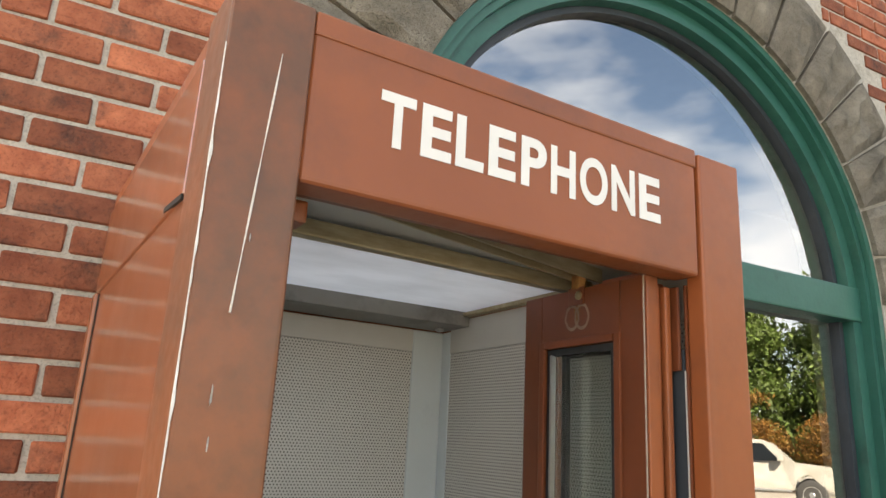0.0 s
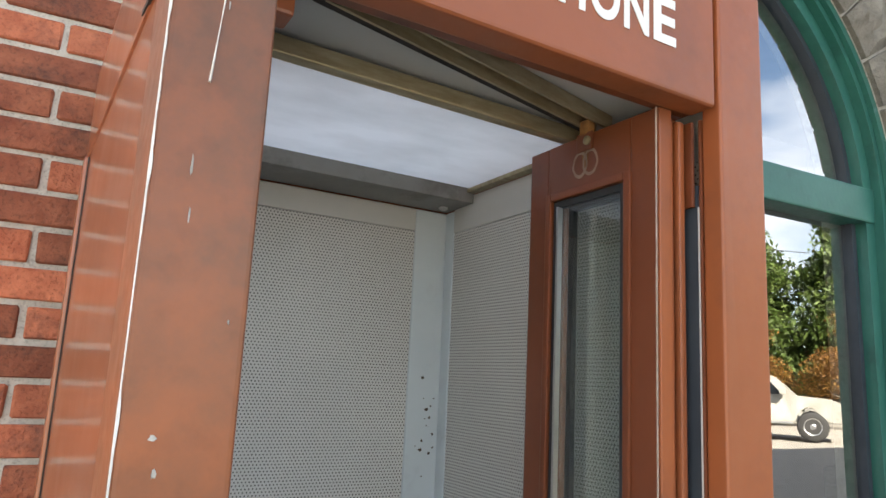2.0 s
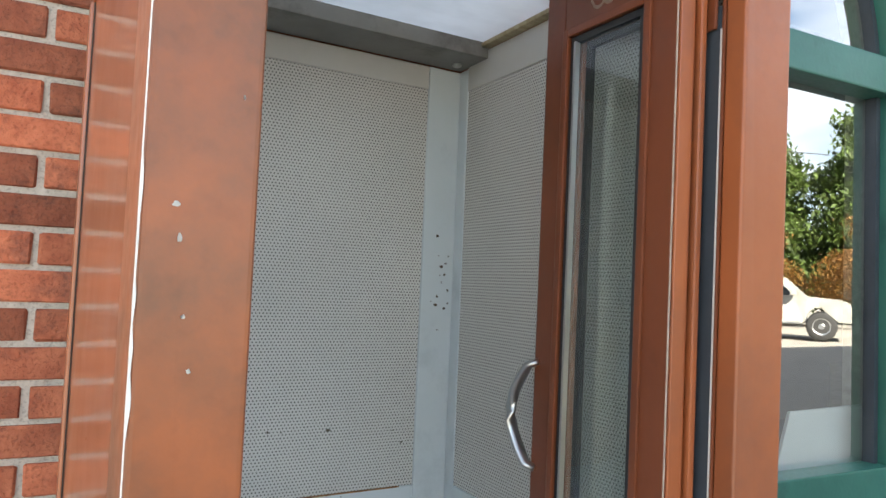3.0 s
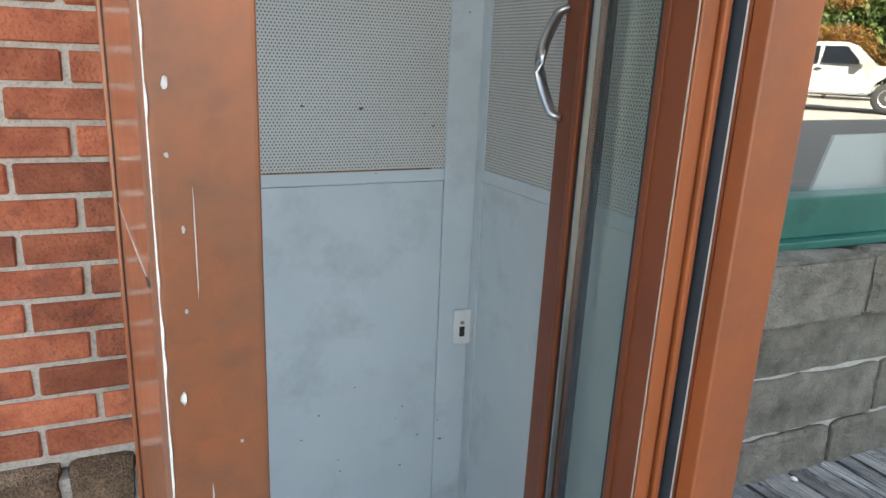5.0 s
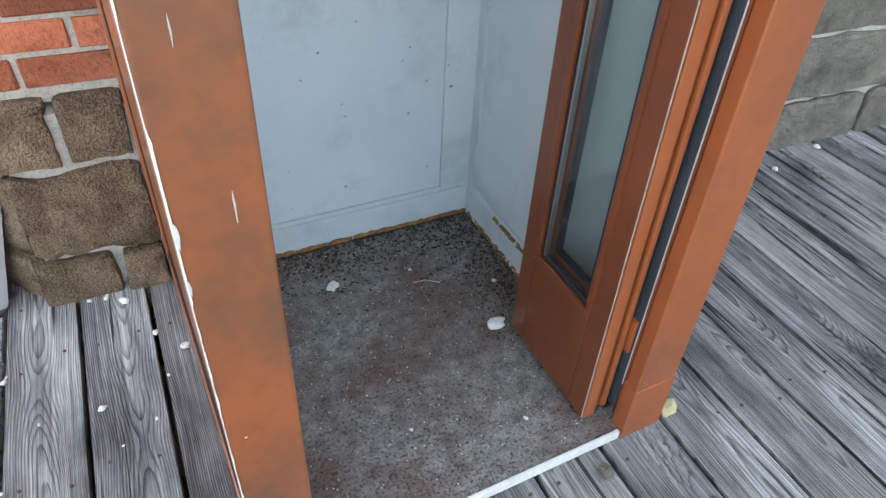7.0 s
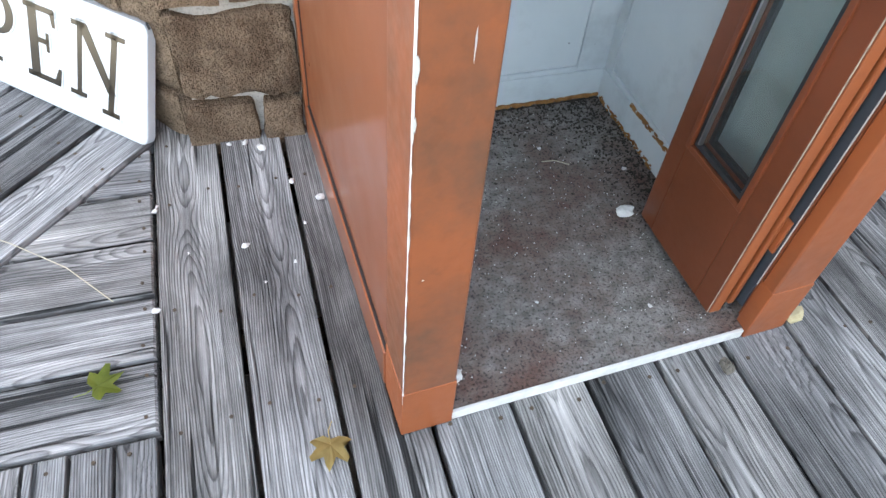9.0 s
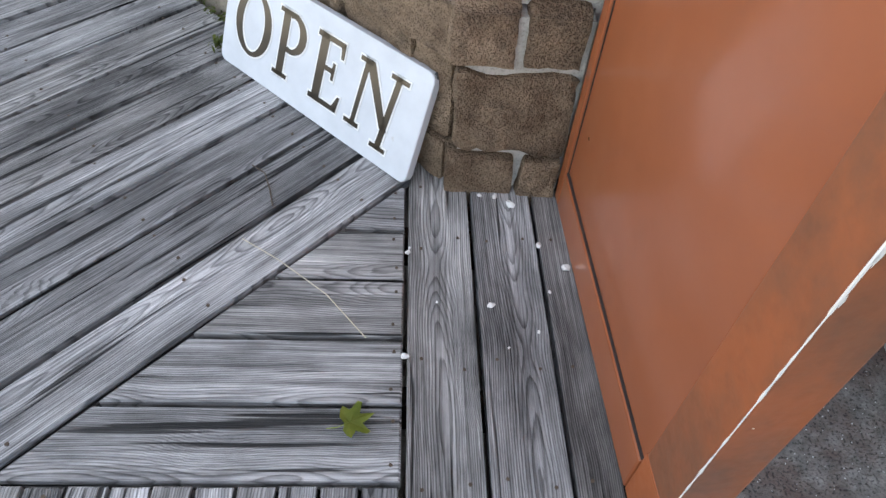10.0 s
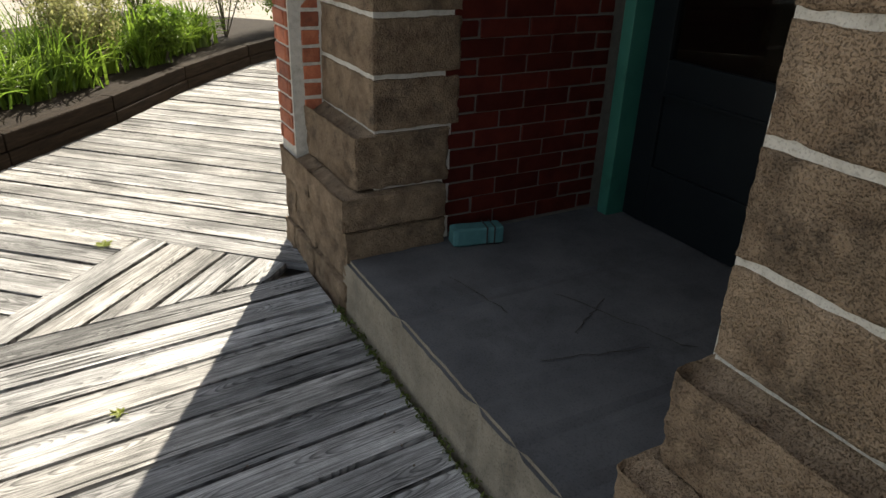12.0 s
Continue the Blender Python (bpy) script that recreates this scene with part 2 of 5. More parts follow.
M_DARKGLASS = pane_glass("door_glass", 0.06, (0.5, 0.52, 0.5))
# Plaster colour kept dark, standing in for unlit rooms.
M_ROOM = material("shade_dimmed_plaster", (0.10, 0.095, 0.085), (0.14, 0.13, 0.12), 2, 0.9, 0.1)
M_PAPER = material("white_board", (0.74, 0.74, 0.72), (0.82, 0.82, 0.80), 4, 0.6, 0.05)
M_SIGN = material("white_painted_board", (0.56, 0.575, 0.59), (0.66, 0.675, 0.69), 10, 0.45, 0.15, stain=(0.48, 0.44, 0.38), stain_scale=14,
                  stain_at=(0.66, 0.80))
M_INK = material("dark_bronze_letter", (0.018, 0.013, 0.008), (0.055, 0.040, 0.022), 14, 0.35, 0.1)
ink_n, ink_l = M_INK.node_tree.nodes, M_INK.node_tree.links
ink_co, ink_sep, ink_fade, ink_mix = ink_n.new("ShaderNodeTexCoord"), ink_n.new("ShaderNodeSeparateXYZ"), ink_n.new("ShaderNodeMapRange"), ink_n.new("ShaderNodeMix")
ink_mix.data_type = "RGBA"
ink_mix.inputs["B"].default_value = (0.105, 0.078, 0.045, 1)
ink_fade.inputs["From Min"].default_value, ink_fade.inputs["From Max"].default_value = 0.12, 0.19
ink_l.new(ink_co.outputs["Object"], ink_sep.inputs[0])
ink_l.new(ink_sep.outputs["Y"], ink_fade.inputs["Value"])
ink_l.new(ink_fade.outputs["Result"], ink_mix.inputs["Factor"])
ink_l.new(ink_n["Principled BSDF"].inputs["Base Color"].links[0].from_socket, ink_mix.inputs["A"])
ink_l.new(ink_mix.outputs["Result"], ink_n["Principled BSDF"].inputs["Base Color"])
M_PEBBLE = material("chalky_white_stone", (0.60, 0.59, 0.56), (0.80, 0.79, 0.76), 40, 0.9, 0.5)
M_YELLOW = material("yellowish_broken_stone", (0.42, 0.34, 0.17), (0.62, 0.54, 0.34), 40, 0.9, 0.6)
M_LEAF_GR = material("yellow_green_leaf", (0.20, 0.26, 0.035), (0.36, 0.38, 0.07), 30, 0.6, 0.2)
M_LEAF_YL = material("ochre_leaf", (0.36, 0.24, 0.07), (0.50, 0.38, 0.14), 30, 0.6, 0.2)
M_STRAW = material("dry_straw", (0.50, 0.45, 0.32), (0.66, 0.60, 0.45), 30, 0.8, 0.1)
M_SOIL = material("dark_soil", (0.012, 0.009, 0.007), (0.03, 0.022, 0.016), 20, 1.0, 0.9)
# Old timber, with the shade of the bed's backlit side in its colour.
M_TIMBER = material("shade_darkened_old_timber", (0.012, 0.008, 0.005), (0.036, 0.024, 0.016), 6, 0.9, 0.8, stretch=(1, 9, 9), vary=0.15, bump_far=0.006)
M_FOLIAGE = material("green_blade", (0.085, 0.16, 0.018), (0.20, 0.29, 0.040), 5, 0.5, 0.0, vary=0.4)
M_SHRUB = material("olive_shrub_leaf", (0.060, 0.085, 0.016), (0.13, 0.155, 0.034), 4, 0.6, 0.0, vary=0.45)
M_SEDUM = material("pale_flower_head", (0.22, 0.25, 0.08), (0.36, 0.33, 0.16), 30, 0.8, 0.0, vary=0.3)
M_TREE = material("tree_leaf", (0.050, 0.095, 0.016), (0.15, 0.20, 0.045), 2, 0.6, 0.0, vary=0.45)
M_AUTUMN = material("rust_autumn_leaf", (0.16, 0.060, 0.012), (0.30, 0.17, 0.035), 1.2, 0.6, 0.0, vary=0.45)
M_BARK = material("grey_bark", (0.06, 0.05, 0.04), (0.13, 0.11, 0.09), 12, 0.95, 0.8)
M_GROUND = material("pale_gravel", (0.24, 0.22, 0.188), (0.36, 0.335, 0.29), 9, 1.0, 0.6, stain=(0.24, 0.22, 0.19), stain_scale=0.6, fine=90, bump_far=0.01)
M_TRUCK = material("dusty_white_car_paint", (0.30, 0.28, 0.235), (0.42, 0.41, 0.375), 2, 0.35, 0.0, coat=0.4)
M_TYRE = material("tyre_rubber", (0.02, 0.02, 0.02), (0.05, 0.048, 0.045), 20, 0.85, 0.5)
M_CARGLASS = material("tinted_car_glass", (0.012, 0.015, 0.018), (0.02, 0.024, 0.028), 2, 0.06, 0.0)
M_TEAL = material("teal_painted_brick", (0.035, 0.12, 0.125), (0.06, 0.17, 0.175), 18, 0.7, 0.4)
M_SCUFF = material("grey_scuff", (0.22, 0.24, 0.25), (0.34, 0.36, 0.37), 30, 0.7, 0.1)
M_WIRE = material("black_cable", (0.02, 0.02, 0.02), (0.03, 0.03, 0.03), 5, 0.6, 0.0)
M_GRIME = material("brown_grime", (0.05, 0.035, 0.025), (0.12, 0.09, 0.06), 50, 0.9, 0.4)


def wood_material():
    """Silvered deck board: growth rings cut along the board's own x, raised grain, checks, knots and bleached patches."""
    m = bpy.data.materials.new("weathered_grey_deck_wood")
    m.use_nodes = True
    n, l = m.node_tree.nodes, m.node_tree.links
    b = n["Principled BSDF"]

    def feed(node, i, v):
        if isinstance(v, (int, float, tuple)):
            node.inputs[i].default_value = v
        else:
            l.new(v, node.inputs[i])

    def calc(op, x, y=None, z=None):
        k = n.new("ShaderNodeMath")
        k.operation = op
        for i, v in enumerate((x, y, z)):
            if v is not None:
                feed(k, i, v)
        return k.outputs[0]

    def span(v, a, b2, c, d):
        k = n.new("ShaderNodeMapRange")
        for i, q in enumerate((v, a, b2, c, d)):
            feed(k, i, q)
        return k.outputs[0]

    def grain(vec, stretch, scale, detail=4.0, rough=0.6):
        mp, t = n.new("ShaderNodeMapping"), n.new("ShaderNodeTexNoise")
        mp.inputs["Scale"].default_value = stretch
        l.new(vec, mp.inputs["Vector"])
        t.inputs["Scale"].default_value, t.inputs["Detail"].default_value, t.inputs["Roughness"].default_value = scale, detail, rough
        l.new(mp.outputs["Vector"], t.inputs["Vector"])
        return t.outputs["Fac"]

    co, info, ad, sep = n.new("ShaderNodeTexCoord"), n.new("ShaderNodeObjectInfo"), n.new("ShaderNodeVectorMath"), n.new("ShaderNodeSeparateXYZ")
    ad.operation = "MULTIPLY_ADD"
    ad.inputs[1].default_value = (11.0, 29.0, 7.0)
    chance = info.outputs["Random"]
    l.new(chance, ad.inputs[0])
    l.new(co.outputs["Object"], ad.inputs[2])
    place = ad.outputs["Vector"]
    l.new(co.outputs["Object"], sep.inputs[0])
    # knots
    kn, mk = n.new("ShaderNodeTexVoronoi"), n.new("ShaderNodeMapping")
    mk.inputs["Scale"].default_value = (1.9, 5.2, 0.0)
    l.new(place, mk.inputs["Vector"])
    l.new(mk.outputs["Vector"], kn.inputs["Vector"])
    kn.inputs["Scale"].default_value, kn.inputs["Randomness"].default_value = 1.0, 1.0
    knot = span(calc("ADD", kn.outputs["Distance"], calc("MULTIPLY", grain(place, (1, 1, 1), 60), 0.06)), 0.06, 0.30, 1.0, 0.0)
    # rings: distance from a pith line beside the board, bent along the length and round the knots
    offset = calc("MULTIPLY_ADD", chance, 0.16, -0.08)
    sway = calc("MULTIPLY_ADD", grain(place, (1.0, 2.0, 1.0), 1.5, 2.0), 0.08, -0.04)
    across_pith = calc("ADD", calc("ADD", sep.outputs["Y"], offset), sway)
    depth = calc("MULTIPLY_ADD", grain(place, (1.0, 0.4, 0.4), 1.6, 2.0), 0.10, -0.015)
    radius = calc("SQRT", calc("ADD", calc("MULTIPLY", across_pith, across_pith), calc("MULTIPLY", depth, depth)))
    radius = calc("ADD", radius, calc("MULTIPLY", knot, 0.024))
    radius = calc("ADD", radius, calc("MULTIPLY", grain(place, (0.12, 1, 1), 60, 3.0), 0.0040))
    ring = calc("FRACT", calc("MULTIPLY", radius, 250.0))
    late = calc("MULTIPLY", span(ring, 0.45, 0.88, 0.0, 1.0), span(ring, 0.90, 1.0, 1.0, 0.0))
    fibre = grain(place, (0.018, 1.0, 1.0), 190, 5.0, 0.72)
    streak = grain(place, (0.04, 1.0, 1.0), 34, 5.0, 0.65)
    patch = grain(place, (0.35, 1.0, 1.0), 6.5, 6.0, 0.65)
    check = span(grain(place, (0.03, 1.0, 1.0), 48, 3.0, 0.5), 0.345, 0.385, 1.0, 0.0)
    # pale early wood, dark late wood and checks
    tone = calc("MULTIPLY", span(patch, 0.34, 0.66, 0.125, 0.40), span(streak, 0.32, 0.68, 0.68, 1.28))
    tone = calc("MULTIPLY", tone, span(fibre, 0.34, 0.66, 0.45, 1.55))
    tone = calc("MULTIPLY", tone, calc("SUBTRACT", 1.0, calc("MULTIPLY", late, span(patch, 0.3, 0.6, 0.72, 0.48))))
    tone = calc("MULTIPLY", tone, calc("SUBTRACT", 1.0, calc("MULTIPLY", check, 0.85)))
    tone = calc("MULTIPLY", tone, calc("SUBTRACT", 1.0, calc("MULTIPLY", calc("POWER", knot, 2.0), 0.72)))
    tone = calc("MULTIPLY", tone, span(calc("FRACT", calc("MULTIPLY", chance, 7.31)), 0.0, 1.0, 0.78, 1.32))
    hue = n.new("ShaderNodeMix")
    hue.data_type = "RGBA"
    hue.inputs["A"].default_value, hue.inputs["B"].default_value = (1.0, 0.985, 0.97, 1), (1.0, 0.955, 0.89, 1)
    l.new(span(calc("FRACT", calc("MULTIPLY", chance, 3.77)), 0.2, 1.0, 0.0, 0.7), hue.inputs["Factor"])
    col = n.new("ShaderNodeVectorMath")
    col.operation = "SCALE"
    l.new(hue.outputs["Result"], col.inputs[0])
    l.new(tone, col.inputs["Scale"])
    l.new(col.outputs["Vector"], b.inputs["Base Color"])
    b.inputs["Roughness"].default_value, b.inputs["Specular IOR Level"].default_value = 0.85, 0.25
    height = calc("ADD", calc("MULTIPLY", fibre, 0.7), calc("SUBTRACT", calc("MULTIPLY", late, 0.5), calc("MULTIPLY", check, 1.6)))
    bp = n.new("ShaderNodeBump")
    bp.inputs["Strength"].default_value, bp.inputs["Distance"].default_value = 0.9, 0.0022
    l.new(height, bp.inputs["Height"])
    l.new(bp.outputs["Normal"], b.inputs["Normal"])
    return m


def leafy(m, share):
    """Let light through thin leaves."""
    n, l = m.node_tree.nodes, m.node_tree.links
    b, mx, t = n["Principled BSDF"], n.new("ShaderNodeMixShader"), n.new("ShaderNodeBsdfTranslucent")
    l.new(b.inputs["Base Color"].links[0].from_socket, t.inputs["Color"])
    mx.inputs["Fac"].default_value = share
    l.new(b.outputs[0], mx.inputs[1])
    l.new(t.outputs[0], mx.inputs[2])
    l.new(mx.outputs[0], n["Material Output"].inputs["Surface"])


for green in (M_FOLIAGE, M_SHRUB, M_SEDUM, M_TREE, M_AUTUMN, M_LEAF_GR):
    leafy(green, 0.45)
M_WOOD = wood_material()
for dull in (M_SLAB, M_BRICK_SHADED, M_DOOR, M_ROOM, M_SOIL, M_TIMBER, M_GROUND, M_STONE, M_STONE_GREY):
    dull.node_tree.nodes["Principled BSDF"].inputs["Specular IOR Level"].default_value = 0.1


# ---- mesh helpers ----
def box(x0, y0, z0, x1, y1, z1, bevel=0.0, segments=2):
    bm = bmesh.new()
    bmesh.ops.create_cube(bm, size=1.0)
    bm.transform(Matrix.Translation(((x0 + x1) / 2, (y0 + y1) / 2, (z0 + z1) / 2)) @ Matrix.Diagonal((abs(x1 - x0), abs(y1 - y0), abs(z1 - z0), 1)))
    if bevel:
        bmesh.ops.bevel(bm, geom=bm.edges[:], offset=bevel, segments=segments, affect="EDGES", profile=0.6)
    return bm


def join(*bms):
    out = bmesh.new()
    for b in bms:
        me = bpy.data.meshes.new("tmp")
        b.to_mesh(me)
        b.free()
        out.from_mesh(me)
        bpy.data.meshes.remove(me)
    return out


def moved(bm, m):
    bm.transform(m)
    return bm


def prism(points, z0, z1, inset=0.0):
    """A flat polygon (x, y, counter-clockwise) given thickness, its top edge eased by inset."""
    bm = bmesh.new()
    c = Vector((sum(p[0] for p in points) / len(points), sum(p[1] for p in points) / len(points)))
    low = [bm.verts.new((p[0], p[1], z0)) for p in points]
    top_pts = [(Vector(p[:2]) - c) for p in points]
    rings = [low]
    if inset:
        rings.append([bm.verts.new((p[0], p[1], z1 - inset)) for p in points])
        rings.append([bm.verts.new((*(c + d * (1 - inset / max(d.length, 0.01))), z1)) for d in top_pts])
    else:
        rings.append([bm.verts.new((p[0], p[1], z1)) for p in points])
    k = len(points)
    for a, b in zip(rings, rings[1:]):
        for i in range(k):
            bm.faces.new((a[i], a[(i + 1) % k], b[(i + 1) % k], b[i]))
    bm.faces.new(rings[-1])
    bm.faces.new(list(reversed(low)))
    return bm


def tube(points, radius, sides=8, flat=1.0):
    """A round bar along a line of points."""
    bm = bmesh.new()
    pts = [Vector(p) for p in points]
    rings = []
    for i, p in enumerate(pts):
        d = (pts[min(i + 1, len(pts) - 1)] - pts[max(i - 1, 0)]).normalized()
        q = d.to_track_quat("Z", "Y").to_matrix()
        r = radius[i] if isinstance(radius, (list, tuple)) else radius
        rings.append([bm.verts.new(p + q @ Vector((r * math.cos(a), flat * r * math.sin(a), 0)))
                      for a in (2 * math.pi * k / sides for k in range(sides))])
    for a, b in zip(rings, rings[1:]):
        for k in range(sides):
            bm.faces.new((a[k], a[(k + 1) % sides], b[(k + 1) % sides], b[k]))
    bm.faces.new(list(reversed(rings[0])))
    bm.faces.new(rings[-1])
    return bm


def lathe(profile, sides=24):
    """Turn (radius, height) pairs about z."""
    bm = bmesh.new()
    rings = [[bm.verts.new((r * math.cos(a), r * math.sin(a), h)) for a in (2 * math.pi * k / sides for k in range(sides))] for r, h in profile]
    for a, b in zip(rings, rings[1:]):
        for k in range(sides):
            bm.faces.new((a[k], a[(k + 1) % sides], b[(k + 1) % sides], b[k]))
    bm.faces.new(list(reversed(rings[0])))
    bm.faces.new(rings[-1])
    return bm


def smooth_faces(bm):
    for f in bm.faces:
        f.smooth = True
    return bm


def mesh_of(name, bm, mat):
    me = bpy.data.meshes.new(name)
    bmesh.ops.recalc_face_normals(bm, faces=bm.faces[:])
    bm.to_mesh(me)
    bm.free()
    me.materials.append(mat)
    return me


def part(name, bm, mat, parent, label="", m=None):
    ob = new(name, mesh_of(name, bm, mat))
    ob.parent = parent
    if m is not None:
        ob.matrix_basis = m
    if label:
        ob["label"] = label
    return ob


def thing(name, bm, mat, label, category, m=None, group="", kind=""):
    ob = new(name, mesh_of(name, bm, mat))
    if m is not None:
        ob.matrix_basis = m
    return tagged(ob, label, category, group, kind)


def holder(name, label, category, m=None, group="", kind=""):
    ob = new(name)
    ob.empty_display_size = 0.1
    if m is not None:
        ob.matrix_basis = m
    return tagged(ob, label, category, group, kind)


def rough_block(x0, y0, z0, x1, y1, z1, bulge=0.008, seed=0, cell=0.07, ease=0.012, slope=(0.0, 0.0)):
    """A stone block: a box cut fine, its edges worn and its faces broken; slope (back, down) weathers the top front edge."""
    sx, sy, sz = x1 - x0, y1 - y0, z1 - z0
    bm = bmesh.new()
    bmesh.ops.create_cube(bm, size=1.0)
    cuts = max(6, min(22, int(max(sx, sz) / 0.02)))
    bmesh.ops.subdivide_edges(bm, edges=bm.edges[:], cuts=cuts, use_grid_fill=True)
    c = Vector(((x0 + x1) / 2, (y0 + y1) / 2, (z0 + z1) / 2))
    ease *= 0.45
    far = Vector((seed * 3.1, seed * 1.7, seed))
    for v in bm.verts:
        p = Vector((v.co.x * sx, v.co.y * sy, v.co.z * sz))
        near = [abs(v.co.x) > 0.499, abs(v.co.y) > 0.499, abs(v.co.z) > 0.499]
        if sum(near) >= 2:
            for a in range(3):
                if near[a]:
                    p[a] -= math.copysign(ease * max(0.3, 0.9 + 0.6 * noise.noise(p * 8 + far) + 0.3 * noise.noise(p * 31 + far)), p[a])
        q = p * 9 + far
        d = noise.noise(q) + 0.55 * noise.noise(q * 2.3) + 0.35 * noise.noise(q * 5.1) + 0.2 * noise.noise(q * 11.0)
        n = Vector([math.copysign(1, v.co[a]) if near[a] else 0 for a in range(3)])
        if slope[1] and v.co.z > 0.499:
            k = 1 - min(1.0, (p.y + sy / 2) / slope[0]) if slope[0] else 0
            p.z -= slope[1] * max(0.0, k)
            d *= 0.25
        v.co = c + p + n * (bulge * d)
    return bm


# ---- the building ----
WALL_Y, GLASS_Y, ARCH_X, ARCH_Z = 0.841, 0.97, 1.53, 2.25
R_GLASS, R_IN, R_OUT = 0.905, 1.005, 1.385
CORNER, TOP = Vector((-0.32, WALL_Y, 0)), 8.7
SPAN = 2.78                                   # length of the cut corner
TURNED = pose(CORNER.x, CORNER.y, 0, 0, 0, -45)   # x runs along the cut corner (towards the booth), y into the building
FAR = TURNED @ Vector((-SPAN, 0, 0))


def arch_wall():
    """Mortar backing of the booth-side wall, with the arched window opening through it."""
    bm = bmesh.new()
    # The run to x1 and the height TOP reach out of view to shade the road.
    x0, x1, zb, d = CORNER.x, 26.0, 0.44, 0.30
    arc = [(ARCH_X + R_IN * math.cos(a), ARCH_Z + R_IN * math.sin(a)) for a in (math.pi * k / 32 for k in range(33))]
    low = 0.70
    outline_in = [(ARCH_X + R_IN, low)] + arc + [(ARCH_X - R_IN, low)]

    def slab(poly):
        f = [bm.verts.new((x, WALL_Y + 0.007, z)) for x, z in poly]
        b = [bm.verts.new((x, WALL_Y + d, z)) for x, z in poly]
        bm.faces.new(f)
        bm.faces.new(list(reversed(b)))
        for i in range(len(poly)):
            j = (i + 1) % len(poly)
            bm.faces.new((f[j], f[i], b[i], b[j]))
    slab([(x0, zb), (ARCH_X - R_IN, zb), (ARCH_X - R_IN, ARCH_Z), (x0, ARCH_Z)])
    slab([(ARCH_X + R_IN, zb), (x1, zb), (x1, ARCH_Z), (ARCH_X + R_IN, ARCH_Z)])
    slab([(ARCH_X - R_IN, zb), (ARCH_X + R_IN, zb), (ARCH_X + R_IN, low), (ARCH_X - R_IN, low)])
    slab([(x0, ARCH_Z), (ARCH_X - R_IN, ARCH_Z), (ARCH_X - R_IN, TOP), (x0, TOP)])
    slab([(ARCH_X + R_IN, ARCH_Z), (x1, ARCH_Z), (x1, TOP), (ARCH_X + R_IN, TOP)])
    for (xa, za), (xb, zb2) in zip(arc, arc[1:]):
        slab([(xb, zb2), (xa, za), (xa, TOP), (xb, TOP)])
    return bm


wall_south = tagged(new("wall_south", mesh_of("wall_south", arch_wall(), M_MORTAR)), "red brick wall with an arched window opening", "wall", kind="structure")
wall_west = thing("wall_west", box(FAR.x, FAR.y, 0, FAR.x + 0.3, 9.5, TOP), M_MORTAR, "red brick side wall in the sun", "wall", kind="structure")
# Unseen end wall, rear wall and roof close the building for its shade.
thing("wall_east", box(25.7, WALL_Y + 0.3, 0, 26.0, 9.5, TOP), M_ROOM, "unseen end wall added to cast shade", "wall", kind="structure")
thing("wall_north", box(FAR.x + 0.3, 9.2, 0, 25.7, 9.5, TOP), M_ROOM, "unseen rear wall added to cast shade", "wall", kind="structure")
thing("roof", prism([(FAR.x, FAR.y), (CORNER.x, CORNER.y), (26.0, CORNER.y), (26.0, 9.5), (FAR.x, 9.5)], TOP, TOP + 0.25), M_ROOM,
      "unseen flat roof closing the brick building to cast shade", "roof", kind="structure")
# Made-up dark room behind the window, so its glass shows no sky.
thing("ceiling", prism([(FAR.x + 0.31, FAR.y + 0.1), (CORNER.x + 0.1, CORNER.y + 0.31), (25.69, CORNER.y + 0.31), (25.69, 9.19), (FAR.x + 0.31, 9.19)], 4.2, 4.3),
      M_ROOM, "added plaster ceiling, coloured dark as unlit", "ceiling", kind="structure")
thing("floor", box(0.4, 1.16, 0.25, 6.69, 9.19, 0.3), M_ROOM, "added inner floor, coloured dark as unlit", "floor", kind="structure")
thing("wall_inner", box(0.4, 4.0, 0.3, 6.69, 4.1, 4.2), M_ROOM, "added inner wall, coloured dark as unlit", "wall", kind="structure")
thing("wall_inner_side", box(0.05, 1.15, 0.3, 0.2, 4.1, 4.2), M_ROOM, "added inner side wall, coloured dark as unlit", "wall", kind="structure")

# cut corner: wall over the entrance, and the walls of the recess
OPEN0, OPEN1, DEEP = -0.62, -2.03, 1.20
FACE_FAR = -2.085
# The unseen part over the opening starts at 2.42 to keep skylight out.
wall_corner = thing("wall_corner", join(box(-SPAN, 0.16, 2.42, 0, 0.45, TOP), box(-0.62, 0.16, 0, -0.01, 0.42, 2.42),
                    box(-SPAN + 0.01, 0.16, 0, -2.20, 0.42, 2.42)), M_MORTAR,
                    "brick corner wall with an unseen lintel over the entrance", "wall", TURNED, kind="structure")
wall_recess_far = thing("wall_recess_far", box(FACE_FAR - 0.14, 0.42, 0.20, FACE_FAR - 0.004, DEEP + 0.1, 2.75), M_MORTAR_SHADED, "red brick recess wall, shade put in its colour", "wall", TURNED, kind="structure")
wall_recess_near = thing("wall_recess_near", box(OPEN0 - 0.035, 0.30, 0.20, OPEN0 + 0.14, DEEP + 0.1, 2.75), M_BRICK_SHADED, "red brick recess wall, shade put in its colour", "wall", TURNED, kind="structure")
# Unseen; hung low so that less skylight reaches the recess.
thing("ceiling_recess", box(-2.2, 0.4505, 2.36, OPEN0 + 0.1, DEEP + 0.0195, 2.46), M_ROOM, "unseen recess ceiling, set low to cut skylight", "ceiling", TURNED, kind="structure")
